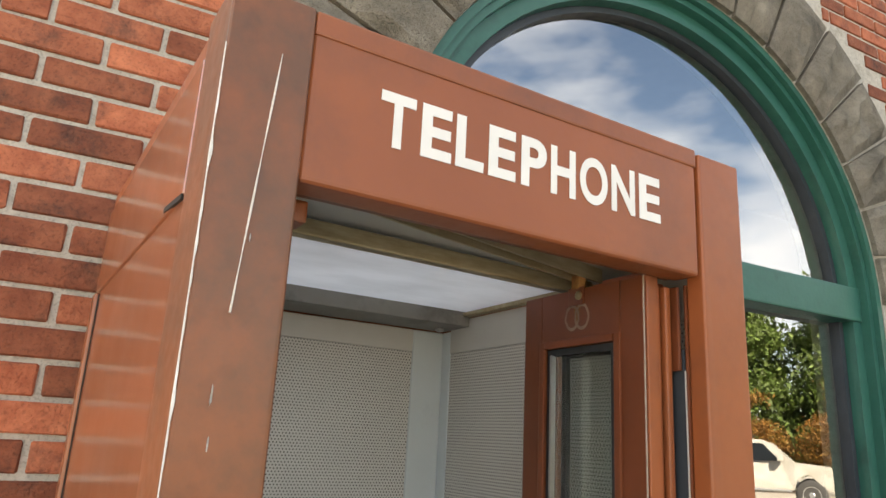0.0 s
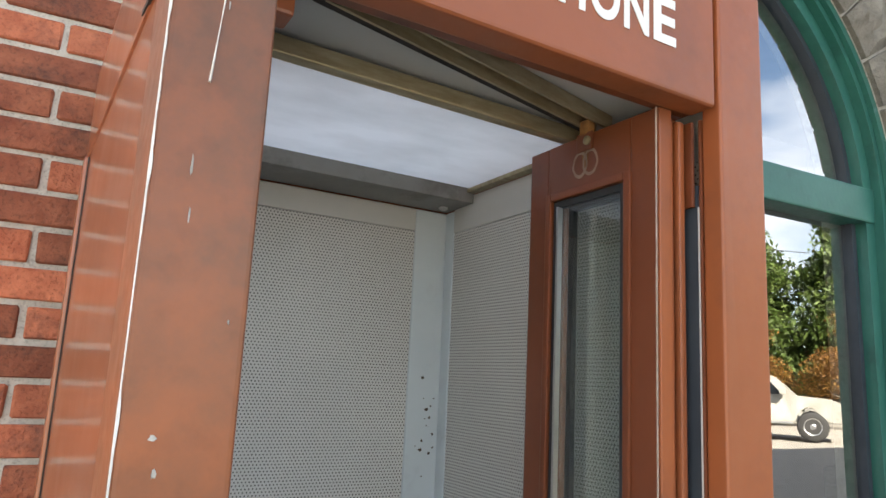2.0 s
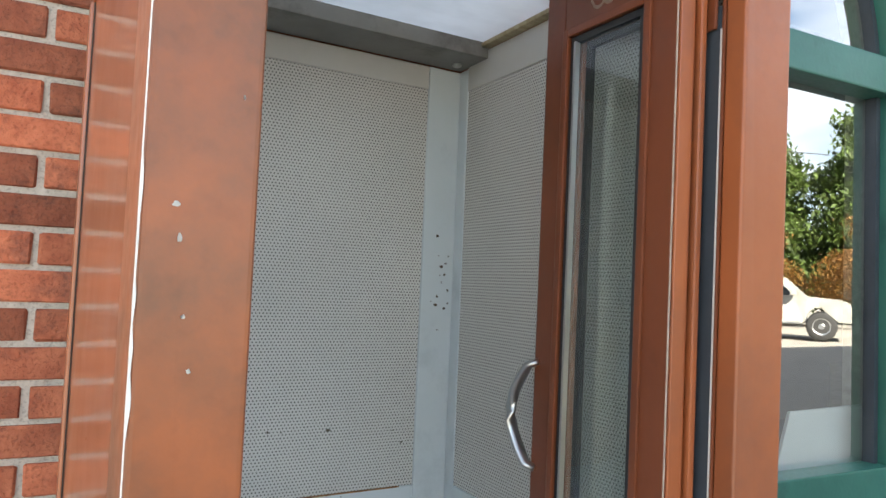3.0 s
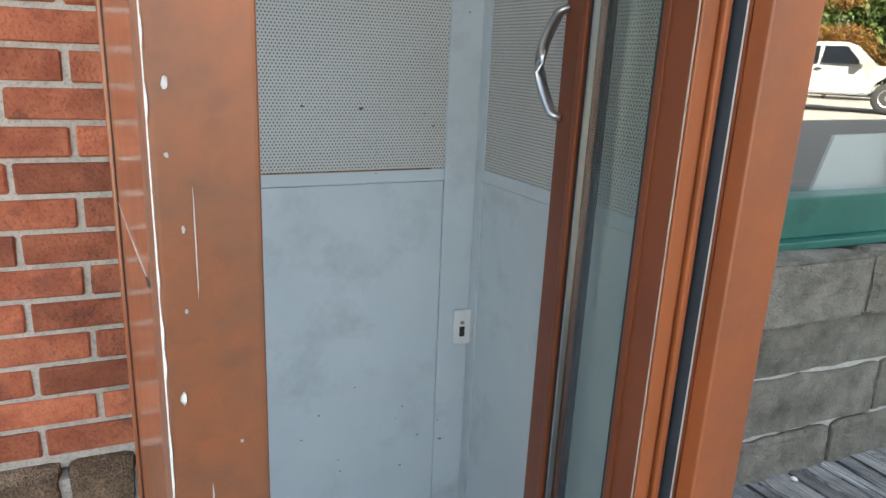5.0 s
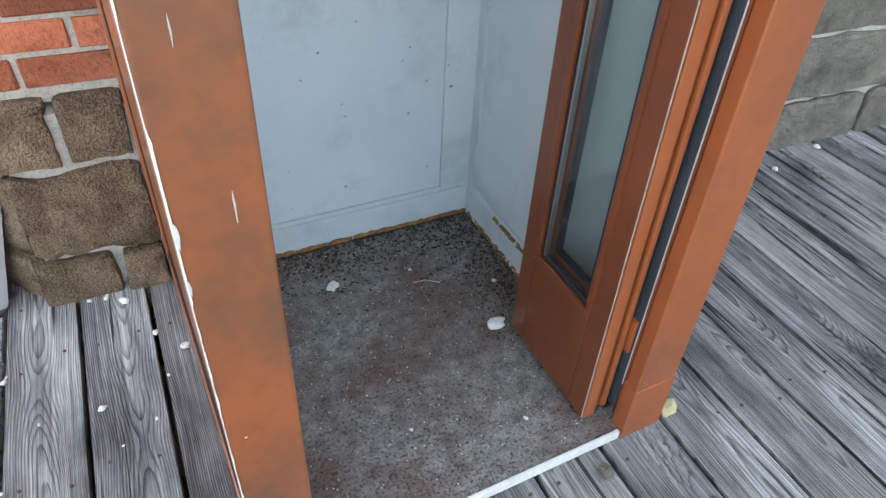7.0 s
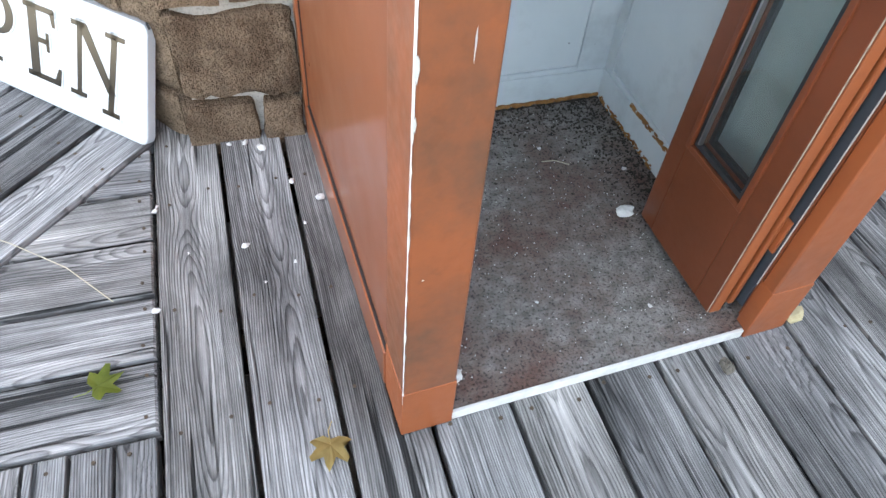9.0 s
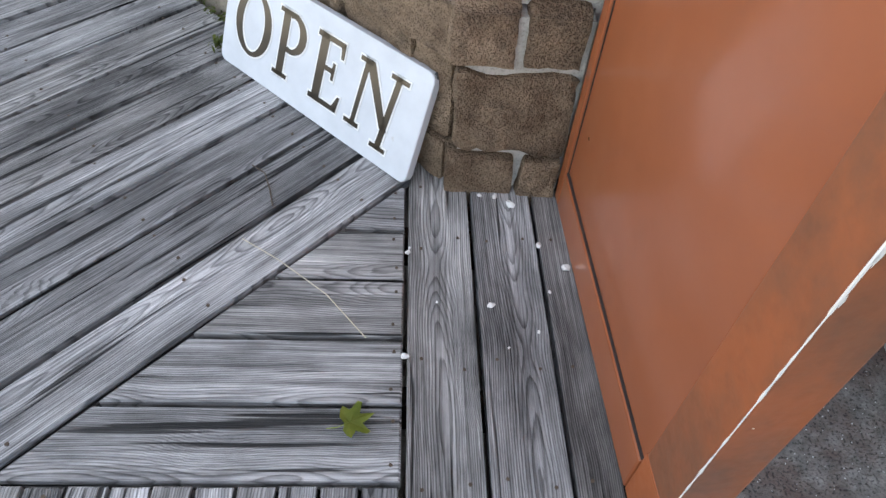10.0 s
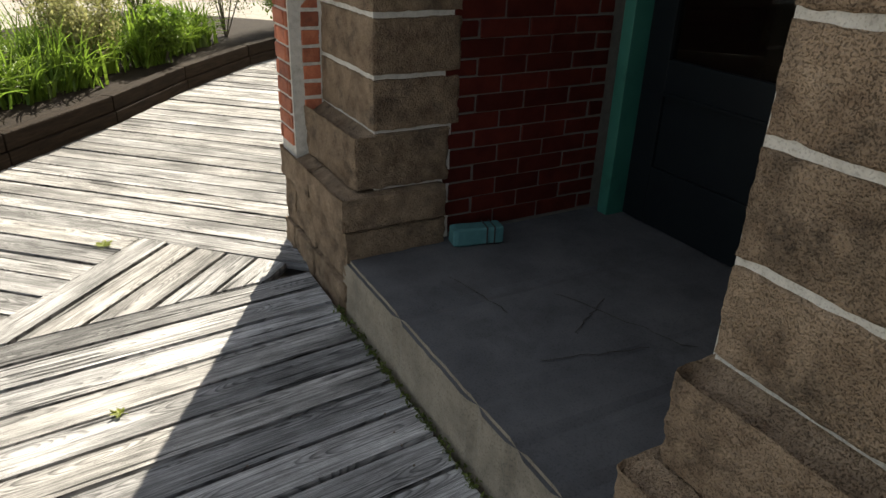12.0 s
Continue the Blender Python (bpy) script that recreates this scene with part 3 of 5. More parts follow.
thing("wall_door", join(box(-2.2, DEEP + 0.02, 0.2, -2.04, DEEP + 0.2, 2.75), box(-0.86, DEEP + 0.02, 0.2, OPEN0 + 0.1, DEEP + 0.2, 2.75),
      box(-2.04, DEEP + 0.02, 2.30, -0.86, DEEP + 0.2, 2.75)), M_GREEN, "green timber surround of the entrance door", "wall", TURNED, kind="structure")


def step_slab():
    bm = box(-2.09, -0.012, -0.12, OPEN0 + 0.02, DEEP + 0.12, 0.21)
    bmesh.ops.subdivide_edges(bm, edges=[e for e in bm.edges if abs(e.verts[0].co.x - e.verts[1].co.x) > 0.5], cuts=40, use_grid_fill=True)
    for v in bm.verts:
        if v.co.y < 0 and v.co.z > 0.2:
            k = noise.noise(Vector((v.co.x * 6, 0, 3))) + 0.6 * noise.noise(Vector((v.co.x * 17, 0, 8)))
            v.co.y += 0.008 + 0.008 * k
            v.co.z -= 0.006 + 0.008 * max(k, 0)
        elif v.co.y < 0:
            v.co.y += 0.006 * noise.noise(Vector((v.co.x * 5, 2, 0)))
    bmesh.ops.bevel(bm, geom=[e for e in bm.edges if all(v.co.y < 0.05 and v.co.z > 0.15 for v in e.verts)], offset=0.012, segments=2, affect="EDGES")
    return bm


entrance_step = thing("entrance_step", step_slab(), M_SLAB, "worn grey concrete entrance step with chipped edge", "step", TURNED, kind="structure")
entrance_step.data.materials.append(M_STEP_FACE)
for face in entrance_step.data.polygons:
    if face.normal.y < -0.6:
        face.material_index = 1
for i, (x, y, turn, reach) in enumerate([(-1.30, 0.62, 20, 0.5), (-1.36, 0.55, -60, 0.28), (-1.18, 0.42, 75, 0.35), (-1.62, 0.30, 10, 0.3)]):
    pts = []
    for k in range(12):
        q = k / 11 - 0.5
        pts.append((x + reach * q * math.cos(radians(turn)) + 0.02 * noise.noise(Vector((i, q * 9, 0))),
                    y + reach * q * math.sin(radians(turn)) + 0.03 * noise.noise(Vector((q * 9, i, 4))), 0.2105))
    part("crack", tube(pts, 0.0019, 4, 0.4), M_SEAM, entrance_step, "thin dark crack")


def pier(flip):
    """Stepped sandstone pier at one side of the entrance; flip mirrors it to the other side."""
    p = holder("stone_pier", "stepped brown sandstone pier with pale mortar joints", "pier", TURNED, "piers of the entrance")
    p["kind"] = "structure"
    sgn = (lambda x: -SPAN - x) if flip else (lambda x: x)

    def block(xa, ya, za, xb, yb, zb, mat, seed, bulge=0.008, ease=0.008, cell=0.04, slope=(0.0, 0.0)):
        xa, xb = (xa - (0.10 if xa < -0.5 else 0), xb) if flip else (xa, xb)
        yb = yb + (0.10 if flip else 0.0)
        a, b = sorted((sgn(xa), sgn(xb)))
        part("stone_block", (rough_block(a, ya, za, b, yb, zb, bulge, seed, cell, ease, slope)), mat, p)
    s = 40 if flip else 0
    # footing, plinth, sloped tier, then squared courses
    for k, (xa, xb) in enumerate([(-0.63, -0.38), (-0.375, -0.13), (-0.125, 0.0)]):
        block(xa, -0.016, -0.1, xb, 0.30, 0.10, M_STONE, s + k, 0.012)
        block(xa, -0.002, 0.105, xb, 0.30, 0.305, M_STONE, s + 5 + k, 0.013)
    for k, (xa, xb) in enumerate([(-0.635, -0.36), (-0.355, 0.005)]):
        block(xa, -0.018, 0.31, xb, 0.30, 0.44, M_STONE, s + 10 + k, 0.006, 0.010, slope=(0.07, 0.022))
    block(-0.605, 0.045, 0.445, -0.135, 0.32, 0.650, M_STONE, s + 14, 0.010, 0.012, slope=(0.085, 0.050))
    z = 0.655
    for k in range(10):
        h = (0.19, 0.20, 0.185)[k % 3]
        block(-0.600, 0.12, z, -0.175 - 0.012 * (k % 2), 0.36, z + h - 0.012, M_STONE, s + 20 + k, 0.005, 0.009)
        z += h
    core = box(sgn(-0.592 - (0.10 if flip else 0.0)), 0.128, 0.1, sgn(-0.03), 0.33 + (0.1 if flip else 0.0), z)
    part("mortar_core", core, M_MORTAR, p, "pale recessed mortar")
    return p


pier(False)
pier(True)

# base stones of the booth-side wall
base = holder("stone_base", "rough grey-brown stone base under the brick wall", "stone base", kind="structure")
rng = random.Random(5)


def course(x0, x1, z0, z1, y, lengths, mat, bulge, ease, seed, slope=(0.0, 0.0)):
    x, k = x0, 0
    while x < x1 - 0.02:
        w = min(lengths[k % len(lengths)], x1 - x)
        part("stone_block", (rough_block(x, y, z0, x + w - 0.012, WALL_Y + 0.2, z1, bulge, seed + k, 0.035, ease, slope)), mat, base)
        x, k = x + w, k + 1


course(-0.325, -0.055, -0.1, 0.100, 0.785, (0.17, 0.30, 0.3), M_STONE, 0.008, 0.007, 61)
course(-0.315, -0.055, 0.112, 0.310, 0.798, (0.27, 0.32, 0.3), M_STONE, 0.014, 0.009, 71)
course(-0.335, -0.055, 0.322, 0.458, 0.800, (0.145, 0.34, 0.3), M_STONE, 0.006, 0.010, 81, (0.045, 0.022))
course(0.84, 4.6, -0.1, 0.145, 0.800, (0.70, 0.52, 0.62, 0.66), M_STONE_GREY, 0.010, 0.014, 91)
course(0.84, 4.6, 0.157, 0.345, 0.805, (0.45, 0.95, 0.30, 0.52), M_STONE_GREY, 0.008, 0.010, 101)
course(0.84, 4.6, 0.357, 0.535, 0.812, (1.60, 0.9, 1.2), M_STONE_GREY, 0.008, 0.014, 111)
part("mortar_core", join(box(-0.30, 0.816, 0.0, -0.06, WALL_Y + 0.15, 0.43), box(-0.0595, 0.85, 0.0, 0.8395, WALL_Y + 0.15, 0.44), box(0.84, 0.822, 0.0, 4.6, WALL_Y + 0.15, 0.52)), M_MORTAR, base, "pale recessed mortar")
sill = holder("stone_sill", "thick worn grey stone window sill", "window sill", kind="structure")
for k, (xa, xb) in enumerate([(0.86, 1.36), (1.372, 2.04), (2.052, 2.75)]):
    part("stone_block", (rough_block(xa, 0.765, 0.545, xb, 1.0, 0.745, 0.008, 120 + k, 0.06, 0.030)), M_STONE_GREY, sill)

# voussoirs
arch = holder("stone_arch", "rock-faced grey stone arch over the window", "arch", kind="structure")
COUNT = 17
for k in range(COUNT):
    a0, a1 = math.pi * k / COUNT + 0.006, math.pi * (k + 1) / COUNT - 0.006
    bm = bmesh.new()
    grid = {}
    for i in range(6):
        for j in range(6):
            a, r = a0 + (a1 - a0) * i / 5, R_IN + (R_OUT - R_IN - 0.01 * (k % 2)) * j / 5
            edge = i in (0, 5) or j in (0, 5)
            y = WALL_Y - 0.012 - (0 if edge else 0.022 + 0.030 * noise.noise(Vector((i * 0.9 + k * 5, j * 0.9, 1))))
            grid[i, j] = bm.verts.new((ARCH_X + r * math.cos(a), y, ARCH_Z + r * math.sin(a)))
    for i in range(5):
        for j in range(5):
            bm.faces.new((grid[i, j], grid[i + 1, j], grid[i + 1, j + 1], grid[i, j + 1]))
    rim = bmesh.ops.extrude_edge_only(bm, edges=[e for e in bm.edges if len(e.link_faces) == 1])
    for v in rim["geom"]:
        if isinstance(v, bmesh.types.BMVert):
            v.co.y = WALL_Y + 0.16
    part("voussoir", bm, M_STONE_GREY, arch)


# ---- arched window ----
def arch_strip(r0, r1, y0, y1, low, steps=40):
    """A frame member following the opening: two jambs joined by a half ring."""
    path = [(1.0, 0.0, low)] + [(math.cos(a), math.sin(a), None) for a in (math.pi * k / steps for k in range(steps + 1))] + [(-1.0, 0.0, low)]
    bm = bmesh.new()
    rings = []
    for c, s, z in path:
        ring = []
        for r, y in ((r0, y0), (r1, y0), (r1, y1), (r0, y1)):
            ring.append(bm.verts.new((ARCH_X + r * c, y, ARCH_Z + r * s if z is None else z)))
        rings.append(ring)
    for a, b in zip(rings, rings[1:]):
        for k in range(4):
            bm.faces.new((a[k], a[(k + 1) % 4], b[(k + 1) % 4], b[k]))
    bm.faces.new(rings[0])
    bm.faces.new(list(reversed(rings[-1])))
    return bm


def half_disc(r, y, z_flat):
    bm = bmesh.new()
    a0 = math.asin(max(-1, min(1, (z_flat - ARCH_Z) / r)))
    pts = [bm.verts.new((ARCH_X + r * math.cos(a), y, ARCH_Z + r * math.sin(a))) for a in (a0 + (math.pi - 2 * a0) * k / 40 for k in range(41))]
    bm.faces.new(pts)
    return bm


window = holder("window_1", "large arched shop window with deep green timber frame", "window", kind="structure")
part("window_frame", arch_strip(0.955, 1.003, 0.872, 0.990, 0.70), M_GREEN, window, "stepped green outer frame")
part("window_frame", arch_strip(0.978, 1.004, 0.852, 0.8715, 0.72), M_GREEN, window, "green outer moulding")
part("window_frame", arch_strip(R_GLASS, 0.9545, 0.905, 0.992, 0.90), M_GREEN, window, "green inner frame")
part("glazing_bead", arch_strip(0.882, 0.9045, 0.945, 0.985, 0.90), M_GASKET, window, "dark glazing bead")
part("transom", box(ARCH_X - 0.954, 0.898, 2.190, ARCH_X + 0.954, 0.993, 2.320, 0.006), M_GREEN, window)
part("window_sill", box(ARCH_X - 1.0, 0.862, 0.747, ARCH_X + 1.0, 1.02, 0.775, 0.006), M_GREEN, window)
part("bottom_rail", box(ARCH_X - 0.954, 0.90, 0.775, ARCH_X + 0.954, 0.993, 0.905, 0.006), M_GREEN, window)
upper = part("pane", half_disc(0.893, GLASS_Y, 2.315), M_WIN, window, "arched pane reflecting the sky")
pane_bm = bmesh.new()
pane_bm.faces.new([pane_bm.verts.new(p) for p in ((ARCH_X - 0.895, GLASS_Y, 0.90), (ARCH_X + 0.895, GLASS_Y, 0.90), (ARCH_X + 0.895, GLASS_Y, 2.20), (ARCH_X - 0.895, GLASS_Y, 2.20))])
lower = part("pane", pane_bm, M_WIN, window, "lower pane reflecting trees")
for g in (upper, lower):
    g.visible_shadow = False
thing("display_board", moved(prism([(2.03, 0.80), (2.60, 0.80), (2.60, 1.085), (2.125, 1.075)], -0.006, 0.006), Matrix.Translation((0, 1.06, 0)) @ pose(0, 0, 0, 90)), M_PAPER,
      "white board standing inside the window on the sill", "board")

# ---- entrance door ----
door = holder("door_1", "closed entrance door with glazed upper half, darkened for shade", "door", TURNED, kind="structure")
D0, D1 = -1.98, -0.92
part("door_frame", join(box(D0 - 0.06, DEEP - 0.06, 0.21, D0, DEEP + 0.10, 2.30, 0.005), box(D1, DEEP - 0.06, 0.21, D1 + 0.06, DEEP + 0.10, 2.30, 0.005),
     box(D0, DEEP - 0.06, 2.24, D1, DEEP + 0.10, 2.30, 0.005)), M_GREEN, door, "green door frame")
part("door_leaf", join(box(D0 + 0.01, DEEP + 0.02, 0.22, D0 + 0.13, DEEP + 0.06, 2.23, 0.004), box(D1 - 0.13, DEEP + 0.02, 0.22, D1 - 0.01, DEEP + 0.06, 2.23, 0.004),
     box(D0 + 0.13, DEEP + 0.02, 0.22, D1 - 0.13, DEEP + 0.06, 0.46, 0.004), box(D0 + 0.13, DEEP + 0.02, 0.74, D1 - 0.13, DEEP + 0.06, 0.88, 0.004),
     box(D0 + 0.13, DEEP + 0.035, 0.46, D1 - 0.13, DEEP + 0.05, 0.74), box(D0 + 0.13, DEEP + 0.02, 2.10, D1 - 0.13, DEEP + 0.06, 2.23, 0.004)), M_DOOR, door, "painted door leaf, darkened for recess shade")
part("pane", box(D0 + 0.13, DEEP + 0.036, 0.88, D1 - 0.13, DEEP + 0.042, 2.10), M_DARKGLASS, door, "dark glass pane")
part("moulding", box(D0 + 0.13, DEEP + 0.012, 0.745, D1 - 0.13, DEEP + 0.0195, 0.757), M_DOOR, door)
# Added dark backing, so the door glass looks into an unlit room.
thing("wall_behind_door", box(-2.1, DEEP + 0.9, 0.2, -0.6, DEEP + 0.95, 2.7), M_ROOM, "added wall behind the door glass, coloured dark as unlit", "wall", TURNED, kind="structure")


# ---- the deck ----
def clip(poly, nx, ny, c):
    """Keep the part of a convex polygon where nx * x + ny * y <= c."""
    out = []
    for (ax, ay), (bx, by) in zip(poly, poly[1:] + poly[:1]):
        da, db = nx * ax + ny * ay - c, nx * bx + ny * by - c
        if da <= 0:
            out.append((ax, ay))
        if da * db < 0:
            t = da / (da - db)
            out.append((ax + t * (bx - ax), ay + t * (by - ay)))
    return out


deck = holder("deck", "weathered grey timber boardwalk", "boardwalk", kind="structure")
deck_rng = random.Random(11)


def board(poly, direction):
    """One deck board: its outline on the plan, with local x along the grain and nail heads left to the surface."""
    if len(poly) < 3:
        return
    area = sum(a[0] * b[1] - b[0] * a[1] for a, b in zip(poly, poly[1:] + poly[:1])) / 2
    if abs(area) < 0.002:
        return
    cx, cy = sum(p[0] for p in poly) / len(poly), sum(p[1] for p in poly) / len(poly)
    ca, sa = math.cos(direction), math.sin(direction)
    local = [((x - cx) * ca + (y - cy) * sa, -(x - cx) * sa + (y - cy) * ca) for x, y in poly]
    if area < 0:
        local.reverse()
    ob = new("deck_board", mesh_of("deck_board", prism(local, -0.036, 0.0, 0.004), M_WOOD))
    ob.parent = deck
    ob.matrix_basis = pose(cx, cy, deck_rng.uniform(-0.005, 0.001), deck_rng.uniform(-0.7, 0.7), 0, math.degrees(direction))


def strip(origin, direction, offset, width, reach0, reach1, planes, g=0.0085):
    d, n = Vector((math.cos(direction), math.sin(direction))), Vector((-math.sin(direction), math.cos(direction)))
    o = Vector(origin)
    quad = [o + d * reach0 + n * (offset + g), o + d * reach1 + n * (offset + g), o + d * reach1 + n * (offset + width - g), o + d * reach0 + n * (offset + width - g)]
    poly = [(p.x, p.y) for p in quad]
    for nx, ny, c in planes:
        poly = clip(poly, nx, ny, c)
        if len(poly) < 3:
            return
    board(poly, direction)


DECK_TURN = radians(2.5)
PIVOT = Vector((-0.395, 0.50))
across, along = Vector((math.cos(DECK_TURN), math.sin(DECK_TURN))), Vector((-math.sin(DECK_TURN), math.cos(DECK_TURN)))
PITCH = 0.1425
edge_c = along.dot(PIVOT)
left_edge = across.dot(PIVOT)
diag = radians(49.8)
diag_n = Vector((-math.sin(diag), math.cos(diag)))
diag_c = diag_n.dot(Vector((-0.424, 0.794)))
front_y = along.dot(Vector((-0.386, 0.086)))
# boards running out from the wall, beside and under the booth
for k in range(44):
    strip(PIVOT, DECK_TURN + math.pi / 2, -PITCH * (k + 1), PITCH, -2.2, 0.42 if k < 3 else 0.36, [], 0.0052)
# short boards between the long ones and the slanting edge
for k in range(-1, 12):
    strip(PIVOT, DECK_TURN, (front_y - edge_c) + 0.1425 * k, 0.1425, -2.6, -0.004,
          [(diag_n.x, diag_n.y, diag_c - 0.004), (-along.x, -along.y, -front_y - 0.002)], 0.0052)
# narrow boards in front of them
for k in range(40):
    strip(PIVOT, DECK_TURN + math.pi / 2, 0.004 + 0.066 * k, 0.066, -2.2, (front_y - edge_c) - 0.004, [(diag_n.x, diag_n.y, diag_c - 0.004)], 0.0035)
# slanting boards before the entrance
far_start = Vector((-2.124, 2.44))
far_c = diag_n.dot(far_start)
count = round((far_c - diag_c) / 0.1425)
wide = (far_c - diag_c) / count
for k in range(count):
    strip((-0.424, 0.794), diag, wide * k, wide, -4.5, 1.2, [(0.7071, 0.7071, 0.7071 * (CORNER.x + CORNER.y) - 0.032)])
# boards past the entrance
side_x = -2.165
for k in range(5):
    strip((side_x, 2.56), math.pi / 2, 0.145 * k, 0.145, -2.0, 0.0, [(-diag_n.x, -diag_n.y, -far_c - 0.004)])
for k in range(34):
    strip((side_x, 2.57), radians(2.5), 0.1425 * k, 0.1425, -2.25, 0.4, [(1, 0, FAR.x - 0.05)] if k > 2 else [])
for k in range(14):
    strip((side_x - 0.73, 2.56), radians(3), -0.1425 * (k + 1), 0.1425, -1.6, 0.0, [(-diag_n.x, -diag_n.y, -far_c - 0.004)])
deck_under = thing("ground_under_deck", box(-6.0, -3.5, -0.22, 8.0, 9.0, -0.16), M_SOIL, "dark earth below the boards", "ground", kind="structure")
joists = holder("deck_joists", "dark timber joists below the boards", "joists", kind="structure")
for k in range(12):
    part("joist", box(-5.8, -1.8 + k * 0.41, -0.14, 5.5, -1.76 + k * 0.41, -0.041), M_TIMBER, joists)

# nail heads, in pairs where the boards cross the joists
nails = bmesh.new()
nail_rng = random.Random(3)
for k in range(3):
    for yy in (-0.30, 0.08, 0.32, 0.62, 0.80):
        for f in (0.22, 0.78):
            p = PIVOT + across * (PITCH * (k + f)) + along * (yy - 0.5 + nail_rng.uniform(-0.02, 0.02))
            bmesh.ops.create_cone(nails, cap_ends=True, segments=8, radius1=0.0036, radius2=0.003, depth=0.002, matrix=Matrix.Translation((p.x, p.y, 0.0012)))
for k in range(5):
    for f in (0.22, 0.78):
        p = PIVOT + across * (-0.022 + nail_rng.uniform(-0.006, 0.004)) + along * (front_y - edge_c + 0.1425 * (k + f))
        bmesh.ops.create_cone(nails, cap_ends=True, segments=8, radius1=0.0036, radius2=0.003, depth=0.002, matrix=Matrix.Translation((p.x, p.y, 0.0012)))
def nail(p):
    bmesh.ops.create_cone(nails, cap_ends=True, segments=6, radius1=0.0042, radius2=0.0034, depth=0.002, matrix=Matrix.Translation((p.x, p.y, 0.0004 + nail_rng.uniform(-0.001, 0.001))))


for k in range(16):
    nail(PIVOT + across * -(0.004 + 0.066 * (k + nail_rng.uniform(0.35, 0.65))) + along * (front_y - edge_c - nail_rng.uniform(0.022, 0.034)))
diag_d = Vector((math.cos(diag), math.sin(diag)))
for k in range(10):
    for q in range(7):
        for f in (0.2, 0.8):
            nail(Vector((-0.424, 0.794)) + diag_n * (0.1425 * (k + f)) + diag_d * (-0.09 - 0.41 * q + 0.02 * k + nail_rng.uniform(-0.01, 0.01)))
for k in range(3, 14):
    for yy in (-0.42, -0.02):
        for f in (0.2, 0.8):
            nail(PIVOT + across * (PITCH * (k + f)) + along * (yy - 0.5 + nail_rng.uniform(-0.015, 0.015)))
ob = part("nail_heads", nails, M_GRIME, deck, "dark rusty nail heads")
ob["kind"] = "stuff"

# ---- ground ----
ground_bm = bmesh.new()
bmesh.ops.create_grid(ground_bm, x_segments=60, y_segments=60, size=400)
for v in ground_bm.verts:
    far_away = max(0.0, v.co.length - 6)
    v.co.z = -0.14 + min(far_away * 0.02, 0.42)
thing("ground", ground_bm, M_GROUND, "pale sunlit gravel yard and road", "ground", kind="structure")


# ---- the telephone booth ----
booth = holder("telephone_booth", "old orange-brown telephone booth with worn paint and open folding door", "telephone booth", pose(0, 0, 0, 0, 0, 3.1))
BW, BD, BT = 0.757, 0.79, 2.115
FLOOR_Z = 0.018


def P(name, bm, mat, label="", parent=None, m=None):
    return part(name, bm, mat, parent or booth, label, m)


def sheet(x0, y0, x1, y1, z):
    bm = bmesh.new()
    bm.faces.new([bm.verts.new(q) for q in ((x0, y0, z), (x1, y0, z), (x1, y1, z), (x0, y1, z))])
    return bm


P("front_post", box(0, 0, 0.002, 0.085, 0.095, BT, 0.005, 3), M_POST, "orange-brown post with chipped white edges")
P("front_post", box(0.668, 0.0, 0.002, BW, 0.030, BT - 0.006, 0.005, 3), M_PAINT, "orange-brown post")
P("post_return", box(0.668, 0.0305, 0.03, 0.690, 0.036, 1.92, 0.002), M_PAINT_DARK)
P("post_foot", box(0.667, -0.0015, 0.0, BW + 0.0015, 0.032, 0.135, 0.003), M_PAINT, "seamed foot plate")
P("post_foot", box(-0.0015, -0.0015, 0.0, 0.0865, 0.0965, 0.130, 0.003), M_PAINT, "seamed foot plate")
header_panel = P("header_panel", box(0.0852, 0.003, 1.926, 0.6638, 0.045, 2.108, 0.006, 3), M_PAINT, "orange header panel with white lettering")
P("header_lip", box(0.0852, 0.001, 2.086, 0.6638, 0.044, 2.113, 0.003), M_PAINT, "thin top lip")
P("header_return", box(0.0852, 0.046, 1.930, 0.6638, 0.062, 1.946, 0.002), M_PAINT_DARK, "darker lower flange")
P("roof_frame", join(box(0.004, 0.047, 2.075, BW - 0.004, 0.23, 2.108, 0.003), box(0.004, 0.70, 2.075, BW - 0.004, BD, 2.108, 0.003),
  box(0.004, 0.2302, 2.075, 0.05, 0.6998, 2.108, 0.003), box(BW - 0.05, 0.2302, 2.075, BW - 0.004, 0.6998, 2.108, 0.003)), M_PAINT, "painted roof frame")
P("roof_light", sheet(0.0502, 0.2302, BW - 0.0502, 0.6998, 2.087), M_ROOFSHEET, "clear weathered plastic roof sheet")
P("side_panel", box(0.004, 0.096, 0.10, 0.024, BD - 0.03, 1.943, 0.002), M_SIDE, "flat painted side panel")
P("side_flange", box(0.0, 0.096, 1.918, 0.024, BD, 2.076, 0.004), M_SIDE, "painted top side flange")
P("rear_post", box(-0.004, BD - 0.0295, 0.0, 0.03, BD + 0.005, 1.917, 0.004), M_SIDE, "narrow rear corner post")
P("side_skirt", box(-0.004, 0.0975, 0.0, 0.026, BD - 0.03, 0.098, 0.005), M_SIDE, "painted skirt along the base")
P("side_seam", box(-0.0006, 0.10, 0.0983, 0.006, BD - 0.03, 0.0998), M_SEAM, "dark seam")
P("side_seam", box(0.0016, BD - 0.0325, 0.10, 0.0036, BD - 0.0308, 1.915), M_SEAM, "dark seam")
P("side_panel", box(BW - 0.022, 0.031, 0.04, BW - 0.002, BD, 2.07, 0.003), M_PAINT, "flat painted side panel")
P("back_panel", box(0.031, BD - 0.012, 0.03, BW - 0.023, BD + 0.002, 2.07), M_PAINT, "painted back sheet")
